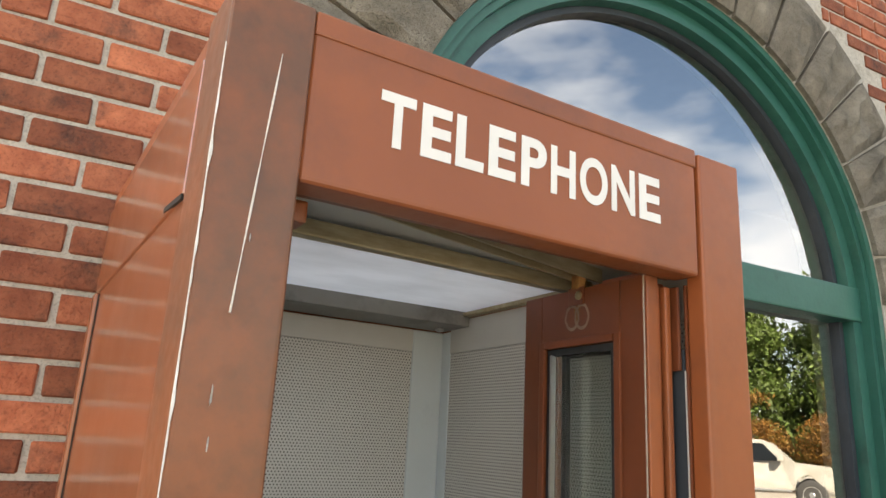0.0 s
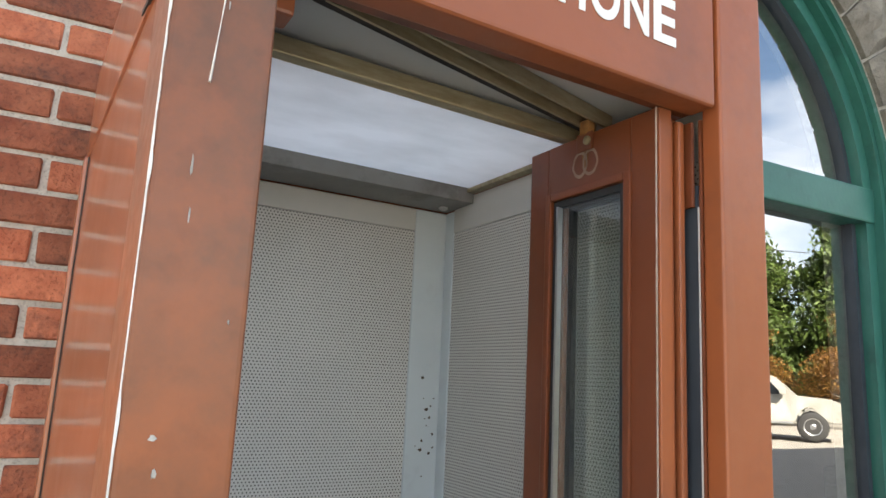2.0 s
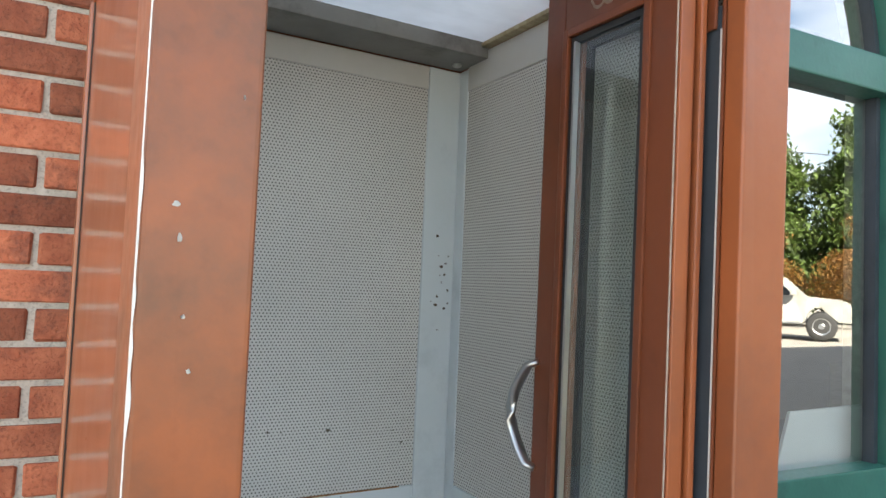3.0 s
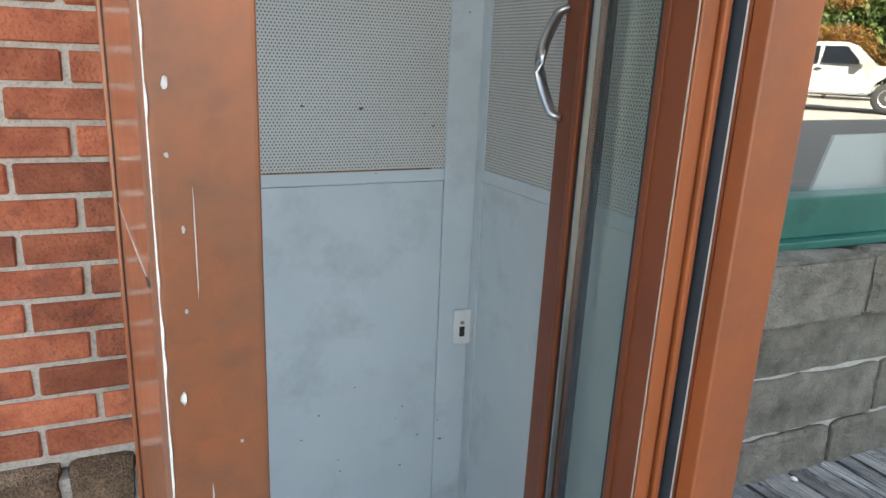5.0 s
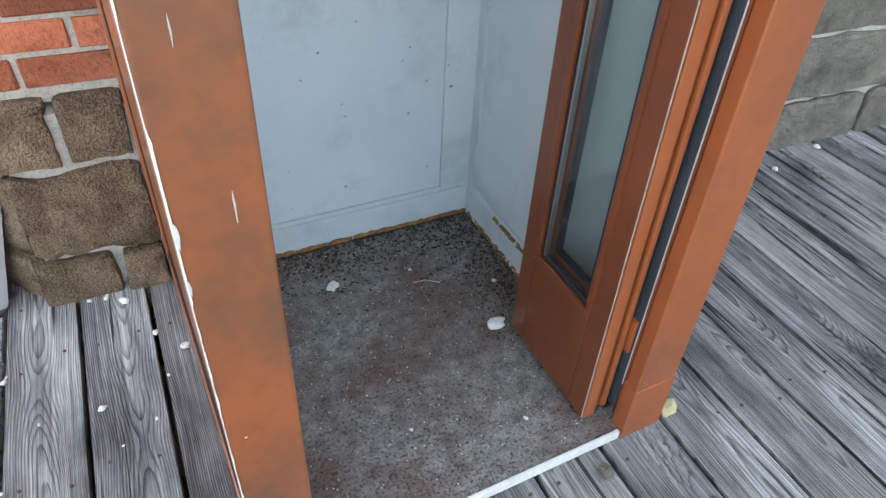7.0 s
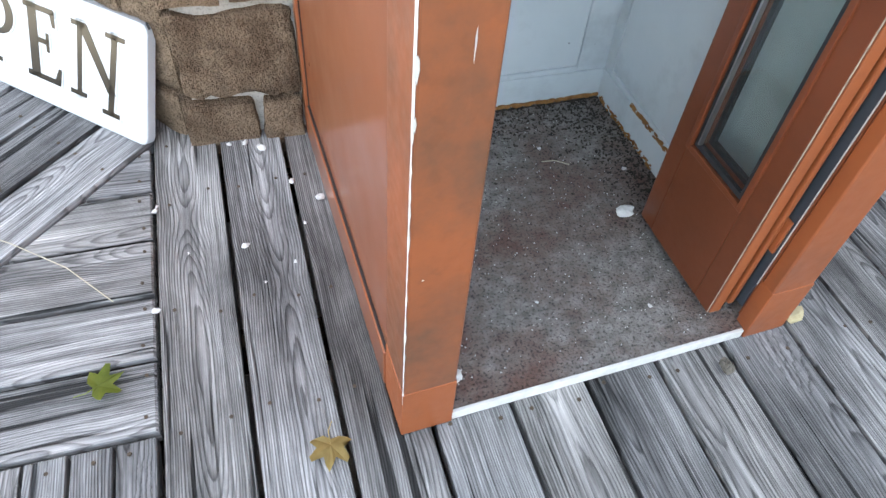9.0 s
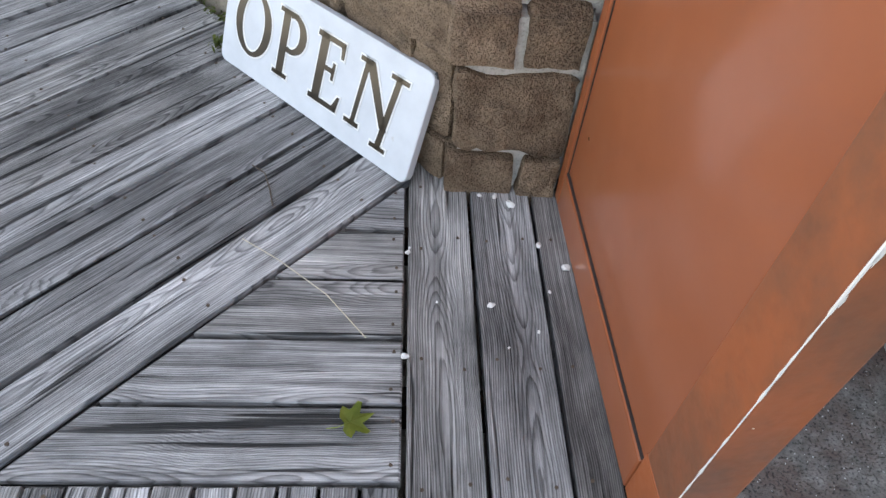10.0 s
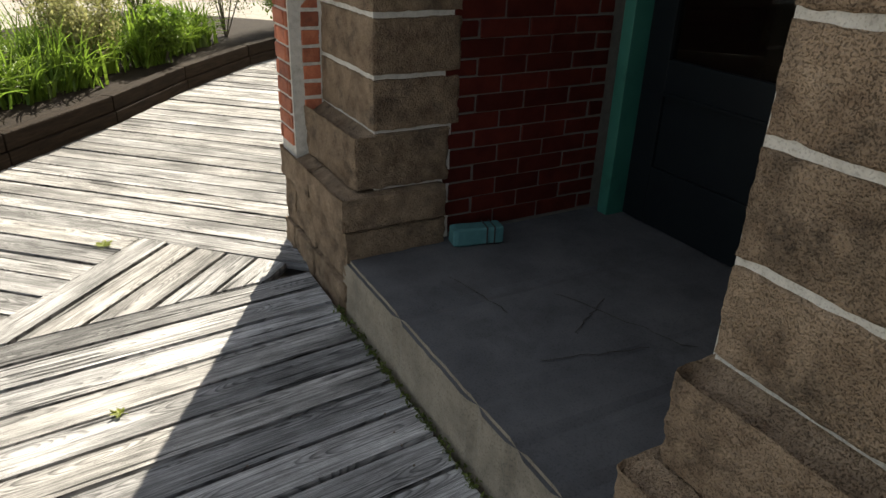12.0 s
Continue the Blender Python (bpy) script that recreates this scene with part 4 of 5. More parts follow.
# gaping slit where the top flange has sprung
P("slit", moved(box(-0.0012, 0, -0.003, 0.002, 0.09, 0.003), pose(0, 0.10, 1.917, 5, 0, 0)), M_SEAM, "dark open seam")
P("slit", moved(box(-0.0016, 0, -0.002, 0.006, 0.13, 0.002), pose(-0.002, 0.16, 0.092, -4, 0, 0)), M_SEAM, "dark open seam")

P("scratch", tube([(0.0034, 0.76, 1.000), (0.0034, 0.50, 1.012), (0.0034, 0.26, 1.030), (0.0034, 0.17, 1.036)], [0.0008, 0.001, 0.0014, 0.0006], 5), M_PALE, "long pale scratch on the side panel")
P("scratch", tube([(0.0032, 0.20, 1.033), (0.0032, 0.15, 1.038), (0.0032, 0.115, 1.042)], [0.0008, 0.0024, 0.0006], 5), M_SEAM, "dark gouge on the side panel")

# floor pan and threshold
P("floor_pan", box(0.026, 0.0095, 0.0, BW - 0.024, BD - 0.014, FLOOR_Z), M_FLOOR, "stained gritty concrete floor")
P("threshold", join(box(0.0855, 0.002, 0.0, 0.6635, 0.009, FLOOR_Z + 0.003, 0.001)), M_CHIP, "worn white threshold strip")

# linings: inner faces at the back and at the right
IB, IR, IL = 0.760, 0.711, 0.034
lining = [("kick_plate", (IL, IB - 0.006, FLOOR_Z, IR, IB + 0.012, 0.098), M_BLUE), ("lower_panel", (IL, IB, 0.112, 0.632, IB + 0.012, 1.014), M_BLUE),
          ("rail", (IL, IB - 0.004, 1.015, 0.632, IB + 0.012, 1.042), M_BLUE), ("rail", (IL, IB - 0.004, 0.0985, 0.632, IB + 0.012, 0.1115), M_BLUE),
          ("corner_strip", (0.6325, IB - 0.003, 0.0985, IR, IB + 0.012, 1.93), M_BLUE), ("top_rail", (IL, IB - 0.003, 1.880, 0.632, IB + 0.012, 1.93), M_GREY)]
for name, b, mat in lining:
    P(name, box(*b, 0.0015, 1), mat, "pale enamelled lining" if name == "lower_panel" else "")
P("perforated_panel", box(IL, IB, 1.0425, 0.632, IB + 0.012, 1.8795), M_PERF, "grey perforated acoustic sheet")
side_lining = [("kick_plate", (IR - 0.006, 0.05, FLOOR_Z, IR + 0.012, IB - 0.0065, 0.098), M_BLUE), ("lower_panel", (IR, 0.05, 0.112, IR + 0.012, 0.722, 1.014), M_BLUE),
               ("rail", (IR - 0.004, 0.05, 1.015, IR + 0.012, 0.722, 1.042), M_BLUE), ("rail", (IR - 0.004, 0.05, 0.0985, IR + 0.012, 0.722, 0.1115), M_BLUE),
               ("corner_strip", (IR - 0.003, 0.7225, 0.0985, IR + 0.012, IB - 0.0035, 1.93), M_BLUE), ("top_rail", (IR - 0.003, 0.05, 1.880, IR + 0.012, 0.722, 1.952), M_GREY)]
for name, b, mat in side_lining:
    P(name, box(*b, 0.0015, 1), mat)
P("perforated_panel", box(-0.336, -0.006, -0.4185, 0.336, 0.006, 0.4185), M_PERF, "grey perforated acoustic sheet", m=pose(IR + 0.006, 0.386, 1.461, 0, 0, -90))
P("left_lining", box(0.0245, 0.096, 0.03, IL, IB, 1.93), M_BLUE, "pale enamelled lining")
for b in ((0.08, IB - 0.0045, 1.0405, 0.60, IB - 0.0005, 1.0425),):
    P("rust_line", box(*b), M_RUST, "line of rust below the perforated sheet")
rust = bmesh.new()
for k in range(230):
    x = random.uniform(0.05, 0.70)
    bmesh.ops.create_icosphere(rust, subdivisions=1, radius=random.uniform(0.003, 0.008), matrix=Matrix.Translation((x, IB - 0.009, FLOOR_Z + 0.004 + random.uniform(0, 0.006))) @ Matrix.Diagonal((1.6, 0.7, 0.7, 1)))
for k in range(90):
    bmesh.ops.create_icosphere(rust, subdivisions=1, radius=random.uniform(0.002, 0.005), matrix=Matrix.Translation((IR - 0.007, random.uniform(0.45, 0.74), random.uniform(0.019, 0.033))) @ Matrix.Diagonal((0.6, 1.6, 0.8, 1)))
for k in range(70):
    bmesh.ops.create_icosphere(rust, subdivisions=1, radius=random.uniform(0.002, 0.005), matrix=Matrix.Translation((IR - 0.006, random.uniform(0.42, 0.60), 0.099 + random.uniform(-0.006, 0.004))) @ Matrix.Diagonal((0.6, 1.8, 0.8, 1)))
P("rust_crust", rust, M_RUST, "crumbling rust along the floor edge")["kind"] = "stuff"

# scuffs and dead-insect marks in the corner and along the rails
scuff_rng = random.Random(44)
for k in range(46):
    if k < 16:
        x, z = scuff_rng.uniform(0.655, 0.705), scuff_rng.gauss(1.48, 0.06)
    elif k < 26:
        x, z = scuff_rng.uniform(0.12, 0.62), scuff_rng.gauss(1.10, 0.05)
    else:
        x, z = scuff_rng.uniform(0.10, 0.70), scuff_rng.uniform(0.13, 0.62)
    r = scuff_rng.uniform(0.0012, 0.0035)
    lean = scuff_rng.uniform(0, math.pi)
    bm = bmesh.new()
    bm.faces.new([bm.verts.new((x + r * scuff_rng.uniform(0.6, 2.2) * math.cos(a + lean), IB - 0.0042, z + r * scuff_rng.uniform(0.6, 1.4) * math.sin(a + lean))) for a in (0, 1, 2, 3, 4.2, 5.2)])
    bmesh.ops.solidify(bm, geom=bm.faces[:], thickness=0.0006)
    P("scuff", bm, M_GRIME if k < 26 else M_SCUFF)

# ceiling of the booth
P("ceiling_panel", box(IL, 0.062, 1.968, IR, 0.262, 1.976), M_CEIL, "grey ceiling sheet")
P("light_panel", sheet(IL, 0.238, IR, 0.645, 1.964), M_SHEET, "milky white light panel, unlit")
P("back_rail", box(IL, 0.6455, 1.933, IR, IB, 1.972, 0.002), M_RAIL, "dark grey rail at the back")
P("side_rail", box(0.690, 0.250, 1.953, IR, 0.645, 1.962, 0.002), M_ALLOY)
P("ceiling_rail", moved(box(0, -0.011, 0, 0.655, 0.011, 0.024, 0.003), pose(IL, 0.222, 1.938, 0, 0, 2.5)), M_ALLOY, "dull yellowed alloy rail")
track = P("door_track", box(0, -0.0118, 0.018, 0.50, 0.0118, 0.022), M_ALLOY, "slanting folding-door track", m=pose(0.16, 0.070, 1.943, 0, 0, 14))
for y in (-0.016, 0.012):
    part("track_flange", box(0, y, 0, 0.50, y + 0.004, 0.022), M_ALLOY, track)
# Solid dark strip standing in for the shade in the gap.
P("track_gap", moved(box(0, 0.0175, 0.010, 0.50, 0.040, 0.0225), pose(0.16, 0.070, 1.943, 0, 0, 14)), M_SEAM, "dark strip drawn for the shaded gap beside the track")
P("track_bracket", box(0.088, 0.065, 1.905, 0.120, 0.10, 1.93, 0.004), M_PAINT, "small pivot bracket")
P("bolt", moved(lathe([(0.010, 0), (0.010, 0.004), (0.005, 0.007)], 10), pose(0.675, 0.715, 1.932, 180)), M_CHROME)


# folding door: two leaves folded against the right side
def door_leaf(name, width, top, label, m, with_glass=True):
    """A leaf in its own x (width) and z, about 24 mm thick, with a moulded glazed opening."""
    t = 0.024
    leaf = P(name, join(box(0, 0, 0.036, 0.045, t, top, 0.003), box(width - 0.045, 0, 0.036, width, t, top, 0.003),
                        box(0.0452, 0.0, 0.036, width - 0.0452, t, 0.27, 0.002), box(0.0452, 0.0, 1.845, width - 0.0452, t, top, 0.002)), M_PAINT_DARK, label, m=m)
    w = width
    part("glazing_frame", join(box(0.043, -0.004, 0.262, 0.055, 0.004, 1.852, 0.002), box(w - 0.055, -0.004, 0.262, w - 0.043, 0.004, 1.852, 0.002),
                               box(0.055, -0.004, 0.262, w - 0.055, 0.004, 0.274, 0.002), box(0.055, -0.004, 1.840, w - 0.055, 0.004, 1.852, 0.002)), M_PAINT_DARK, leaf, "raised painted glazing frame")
    part("gasket", join(box(0.056, 0.003, 0.275, 0.066, 0.012, 1.839), box(w - 0.066, 0.003, 0.275, w - 0.056, 0.012, 1.839), box(0.066, 0.003, 0.275, w - 0.066, 0.012, 0.285),
                        box(0.066, 0.003, 1.829, w - 0.066, 0.012, 1.839)), M_RUBBER, leaf, "black rubber gasket")
    g = part("pane", box(0.066, 0.006, 0.285, w - 0.066, 0.010, 1.829), M_BGLASS, leaf, "dusty glass pane")
    g.visible_shadow = False
    return leaf


def flat_patch(points, y=-0.001):
    bm = bmesh.new()
    bm.faces.new([bm.verts.new((x, y, z)) for x, z in points])
    bmesh.ops.solidify(bm, geom=bm.faces[:], thickness=0.0006)
    return bm


TOPZ = 1.928
leaf_a = door_leaf("door_leaf", 0.262, TOPZ, "brown-orange folding door leaf with tall glass", pose(0.604, 0.312, 0, 0, 0, -90.0))
leaf_b = door_leaf("door_leaf", 0.250, TOPZ - 0.004, "second folded door leaf", pose(0.632, 0.310, 0, 0, 0, -89.5))
part("bright_trim", box(0.0665, -0.001, 0.285, 0.0705, 0.008, 1.83), M_CHROME, leaf_a, "bright metal trim strip")
part("edge_strip", box(0.2612, -0.0006, 0.04, 0.2630, 0.0008, TOPZ), M_PALE, leaf_a, "worn bare edge")
part("edge_cap", box(0.2622, 0.002, 0.04, 0.266, 0.0255, TOPZ, 0.002), M_PAINT, leaf_a, "painted edge cap")
part("hinge_strip", join(box(0.2505, 0.001, 0.05, 0.256, 0.007, TOPZ - 0.01, 0.002), box(0.2505, 0.010, 0.05, 0.262, 0.023, TOPZ - 0.01, 0.004)), M_PAINT, leaf_b, "ribbed hinge strip")
P("jamb_gasket", box(0.667, 0.0365, 0.05, 0.690, 0.078, 1.83), M_GASKET, "dark slate rubber jamb strip")
P("latch_plate", box(0.661, 0.040, 1.80, 0.6665, 0.062, 1.918, 0.002), M_PAINT_DARK)
P("latch_plate", box(0.660, 0.040, 0.20, 0.6665, 0.060, 0.275, 0.002), M_PAINT, "bent orange latch plate")
P("jamb_edge", box(0.6664, 0.0345, 0.12, 0.6676, 0.0364, 1.80), M_GREY, "bare metal edge")
part("hanger", box(0.118, -0.004, TOPZ - 0.004, 0.138, 0.010, 1.950, 0.003), M_RUST, leaf_a, "rusty door hanger")
for x in (0.118, 0.140):
    ring = bmesh.new()
    inner, outer = ([ring.verts.new((x + (r + 0.0018 * noise.noise(Vector((k, x * 90, r)))) * math.cos(k * math.pi / 12), -0.0012, 1.884 + 1.25 * r * math.sin(k * math.pi / 12)))
                     for k in range(24)] for r in (0.0125, 0.0165))
    for k in range(24):
        ring.faces.new((inner[k], outer[k], outer[(k + 1) % 24], inner[(k + 1) % 24]))
    bmesh.ops.solidify(ring, geom=ring.faces[:], thickness=0.0007)
    part("paint_ring", ring, M_PALE, leaf_a, "pale worn ring of old paint")
part("rust_run", flat_patch([(0.121, 1.905), (0.126, 1.868), (0.131, 1.866), (0.137, 1.905), (0.134, 1.924), (0.122, 1.926)]), M_RUST, leaf_a, "brown rust run below the hanger")
part("hanger_plate", box(0.112, -0.004, 1.902, 0.146, -0.0005, TOPZ + 0.002, 0.002), M_PAINT_DARK, leaf_a, "rusty orange hanger plate")
part("bolt", moved(lathe([(0.007, 0), (0.007, 0.003), (0.003, 0.005)], 10), pose(0.137, -0.004, 1.916, 90)), M_ALLOY, leaf_a, "bolt head")
curve = [(0.003 - 0.034 * math.sin(math.pi * k / 10) - 0.004, -0.010 - 0.006 * math.sin(math.pi * k / 10), 1.345 - 0.150 * k / 10) for k in range(11)]
handle = part("door_handle", smooth_faces(tube([(0.012, -0.001, 1.350)] + curve + [(0.012, -0.001, 1.190)], [0.009] + [0.0115] * 11 + [0.009], 10, 0.55)), M_CHROME, leaf_a, "curved grey metal pull handle")

# switch plate in the corner
plate = P("switch_plate", box(-0.022, -0.004, -0.042, 0.022, 0.004, 0.042, 0.003), M_LETTER, "cream switch plate", m=pose(0.690, IB - 0.010, 0.668, 0, 0, -14))
part("switch_slot", box(-0.006, -0.006, -0.022, 0.006, -0.003, 0.002), M_SEAM, plate, "dark socket hole")
part("screw", moved(lathe([(0.005, 0), (0.005, 0.002), (0.003, 0.0035)], 12), pose(0, -0.004, 0.012, 90)), M_ALLOY, plate)


# worn white edges and chips on the left front post
chip_rng = random.Random(21)


def chip(x, z, w, h, y=-0.0012):
    pts = []
    for k in range(9):
        a = 2 * math.pi * k / 9
        r = chip_rng.uniform(0.6, 1.1)
        pts.append((x + w * r * math.cos(a), z + h * r * math.sin(a)))
    bm = bmesh.new()
    bm.faces.new([bm.verts.new((px, y, pz)) for px, pz in pts])
    bmesh.ops.solidify(bm, geom=bm.faces[:], thickness=0.0008)
    P("paint_chip", bm, M_CHIP)


edge = bmesh.new()
zz = 0.10
prev = None
while zz < 2.05:
    wdt = max(0.0002, 0.0004 + 0.0036 * noise.noise(Vector((0, 0, zz * 9))) + 0.0030 * noise.noise(Vector((3, 0, zz * 37))))
    if 0.62 < zz < 0.80:
        wdt += 0.0015
    row = [edge.verts.new((-0.0009, wdt, zz)), edge.verts.new((-0.0009, -0.0009, zz)), edge.verts.new((wdt * 0.8, -0.0009, zz))]
    if prev:
        edge.faces.new((prev[0], prev[1], row[1], row[0]))
        edge.faces.new((prev[1], prev[2], row[2], row[1]))
    prev = row
    zz += 0.006
P("worn_edge", edge, M_CHIP, "paint worn to white along the corner")
for x, z, w, h in [(0.014, 1.245, 0.003, 0.006), (0.025, 1.513, 0.004, 0.003), (0.028, 1.488, 0.002, 0.004), (0.034, 1.43, 0.002, 0.002), (0.040, 1.39, 0.002, 0.002),
                   (0.013, 0.982, 0.003, 0.007), (0.012, 1.19, 0.002, 0.003), (0.021, 1.13, 0.0015, 0.004), (0.020, 1.06, 0.002, 0.003), (0.030, 1.12, 0.0006, 0.055),
                   (0.033, 0.88, 0.001, 0.014), (0.060, 0.93, 0.002, 0.002), (0.070, 1.6, 0.001, 0.002), (0.02, 0.40, 0.002, 0.002), (0.055, 0.72, 0.0012, 0.02), (0.045, 1.86, 0.001, 0.004),
                   (0.03, 1.72, 0.0012, 0.012), (0.032, 1.68, 0.001, 0.008), (0.002, 0.70, 0.003, 0.016), (0.002, 0.64, 0.002, 0.010)]:
    chip(x, z, w, h)
# long scratch high on the post
long_scratch = [(0.054 - 0.018 * k / 14 + 0.002 * noise.noise(Vector((k, 5, 0))), -0.0005, 2.05 - 0.26 * k / 14) for k in range(15)]
P("scratch", tube(long_scratch, [0.0008 + 0.0022 * abs(math.sin(k * 0.55)) for k in range(15)], 6, 0.35), M_CHIP, "long pale scratch")


def lettering(text, height, width, depth, bold, mat, parent, m, label):
    cu = bpy.data.curves.new("lettering", "FONT")
    cu.body, cu.size, cu.extrude, cu.offset = text, 1.0, 0.0, bold
    ob = bpy.data.objects.new("lettering_source", cu)
    scene.collection.objects.link(ob)
    dg = bpy.context.evaluated_depsgraph_get()
    me = bpy.data.meshes.new_from_object(ob.evaluated_get(dg))
    bpy.data.objects.remove(ob)
    bm = bmesh.new()
    bm.from_mesh(me)
    bpy.data.meshes.remove(me)
    xs, ys = [v.co.x for v in bm.verts], [v.co.y for v in bm.verts]
    for v in bm.verts:
        v.co.x = (v.co.x - min(xs)) / (max(xs) - min(xs)) * width
        v.co.y = (v.co.y - min(ys)) / (max(ys) - min(ys)) * height
    bmesh.ops.solidify(bm, geom=bm.faces[:], thickness=depth)
    for f in bm.faces:
        f.smooth = False
    return part("lettering", bm, mat, parent, label, m)


for ch, x0, x1 in (("T", 0.165, 0.2075), ("E", 0.2156, 0.2545), ("L", 0.2603, 0.2982), ("E", 0.3050, 0.3438), ("P", 0.3521, 0.3905), ("H", 0.3975, 0.4370),
                   ("O", 0.4446, 0.4915), ("N", 0.4985, 0.5405), ("E", 0.5488, 0.5884)):
    lettering(ch, 0.063, x1 - x0, 0.0008, 0.028, M_LETTER, header_panel, pose(x0, 0.0021, 1.9865, 90, 0, 0), "white painted block letter")


# the old frame has racked a little: the lower right front stands back, the left side splays towards the rear
def racked(p):
    left = max(0.0, min(1.0, 1 - p.x / 0.20))
    front = max(0.0, min(1.0, (0.70 - p.y) / 0.35))
    return Vector((p.x - 0.017 * left * max(p.y, 0.0) / BD, p.y + 0.026 * front * max(0.0, p.x / BW) * max(0.0, 1 - p.z / BT), p.z))


for ob in booth.children_recursive:
    to_booth, step = ob.matrix_basis.copy(), ob.parent
    while step != booth:
        to_booth, step = step.matrix_basis @ to_booth, step.parent
    back = to_booth.inverted()
    for v in ob.data.vertices:
        v.co = back @ racked(to_booth @ v.co)


# ---- brickwork ----
def brick_mesh(k, mat, w=0.201, h=0.0555, d=0.05):
    r = random.Random(k)
    bm = box(-w / 2, 0, -h / 2, w / 2, d, h / 2, 0.0035, 1)
    for v in bm.verts:
        v.co += Vector((r.uniform(-1, 1), r.uniform(-1, 1), r.uniform(-1, 1))) * 0.0014
    return mesh_of("brick", bm, mat)


PITCH_B, COURSE, BASE_Z = 0.212, 0.0663, 0.468
whole = [brick_mesh(k, M_BRICK) for k in range(6)]
brick_rng = random.Random(8)


def lay(parent, m, x0, x1, z0, z1, shift, meshes=None, mat=M_BRICK, keep=None, proud=0.0):
    """Running bond on the plane y = 0 of m; bricks cut by an end get a mesh of their own."""
    for row in range(int((z1 - z0) / COURSE)):
        z = z0 + COURSE * (row + 0.5)
        x = x0 - PITCH_B + (shift + (PITCH_B / 2 if row % 2 else 0)) % PITCH_B
        while x < x1:
            a, b = max(x, x0), min(x + PITCH_B - 0.011, x1)
            x += PITCH_B
            if b - a < 0.02:
                continue
            c = (a + b) / 2
            if keep and not keep(c, z, (b - a) / 2):
                continue
            whole_brick = b - a > 0.19
            if meshes and whole_brick:
                me = meshes[brick_rng.randrange(len(meshes))]
            else:
                me = brick_mesh(brick_rng.randrange(99), mat, b - a)
            ob = new("brick", me)
            ob.parent = parent
            ob.matrix_basis = m @ pose(c, -0.0005 - proud + brick_rng.uniform(-0.0015, 0.0015), z, brick_rng.uniform(-0.5, 0.5), 0, brick_rng.uniform(-0.5, 0.5))


def clear_of_arch(c, z, half):
    return math.hypot(max(0, abs(c - ARCH_X) - half), z - ARCH_Z) > R_OUT + 0.03 and not (abs(c - ARCH_X) - half < R_IN + 0.12 and z < ARCH_Z)


lay(wall_south, pose(0, WALL_Y, 0), CORNER.x + 0.004, 0.30, BASE_Z, 3.35, 0.093, whole)
lay(wall_south, pose(0, WALL_Y, 0), 0.30, 0.9, 2.6, 3.75, 0.093 - 0.196, whole, keep=clear_of_arch)
lay(wall_south, pose(0, WALL_Y, 0), 2.36, 3.45, 2.87, 3.95, 0.05, whole, keep=clear_of_arch)
for row in range(32):
    z = BASE_Z + COURSE * (row + 0.5)
    low = row < 3
    for a, b in (((-0.176, -0.09), (-0.082, 0.012)) if row % 2 else ((-0.176, -0.06), (-0.052, 0.012))) if low else ((-0.172, -0.074), (-0.062, -0.002)):
        ob = new("brick", brick_mesh(300 + row * 2 + int(a < -0.1), M_BRICK_OLD if row < 5 else M_BRICK, b - a, d=0.06))
        ob.parent = wall_corner
        ob.matrix_basis = pose((a + b) / 2, (-0.012 if low else 0.0) + brick_rng.uniform(-0.003, 0.002), z, brick_rng.uniform(-0.8, 0.8), 0, brick_rng.uniform(-1, 1))
part("mortar_core", box(-0.185, 0.006, 0.42, -0.002, 0.16, 2.7), M_MORTAR, wall_corner, "pale recessed mortar")
lay(wall_corner, pose(0, -0.008, 0), -SPAN + 0.004, -SPAN + 0.172, BASE_Z, 2.6, 0.04, whole)
part("mortar_core", box(-SPAN + 0.002, -0.001, 0.42, -SPAN + 0.185, 0.16, 2.7), M_MORTAR, wall_corner, "pale recessed mortar")
lay(wall_corner, pose(-SPAN + 0.1865, 0, 0, 0, 0, 90), 0.046, 0.118, BASE_Z, 2.6, 0.09)
dark_whole = [brick_mesh(40 + k, M_BRICK_SHADED, 0.206, 0.0625, 0.02) for k in range(4)]
lay(wall_recess_far, pose(FACE_FAR, 0, 0, 0, 0, 90), 0.40, DEEP - 0.065, 0.22, 2.65, 0.03, dark_whole, M_BRICK_SHADED)


# ---- the leaning sign ----
sx = Vector((0.748, -0.664, 0)).normalized()
sz = sx.cross(Vector((0.2225, 0.248, 0.943))).normalized()
sy = sz.cross(sx)
sign_m = Matrix.Translation((-0.942, 1.258, 0.004)) @ Matrix((sx, sy, sz)).transposed().to_4x4()
SW, SH = 0.705, 0.272
outline = []
for cx, cy, a0 in ((SW - 0.02, 0.02, -90), (SW - 0.02, SH - 0.02, 0), (0.02, SH - 0.02, 90), (0.02, 0.02, 180)):
    outline += [(cx + 0.02 * math.cos(radians(a0 + 30 * k)), cy + 0.02 * math.sin(radians(a0 + 30 * k))) for k in range(4)]
sign = thing("open_sign", prism(outline, -0.022, 0.0, 0.002), M_SIGN, "white board sign reading OPEN leaning against stone", "sign", sign_m)


def flat(polys, z0=0.0006, z1=0.0022):
    return join(*[prism(p, z0, z1) for p in polys])


def rect(x0, y0, x1, y1):
    return [(x0, y0), (x1, y0), (x1, y1), (x0, y1)]


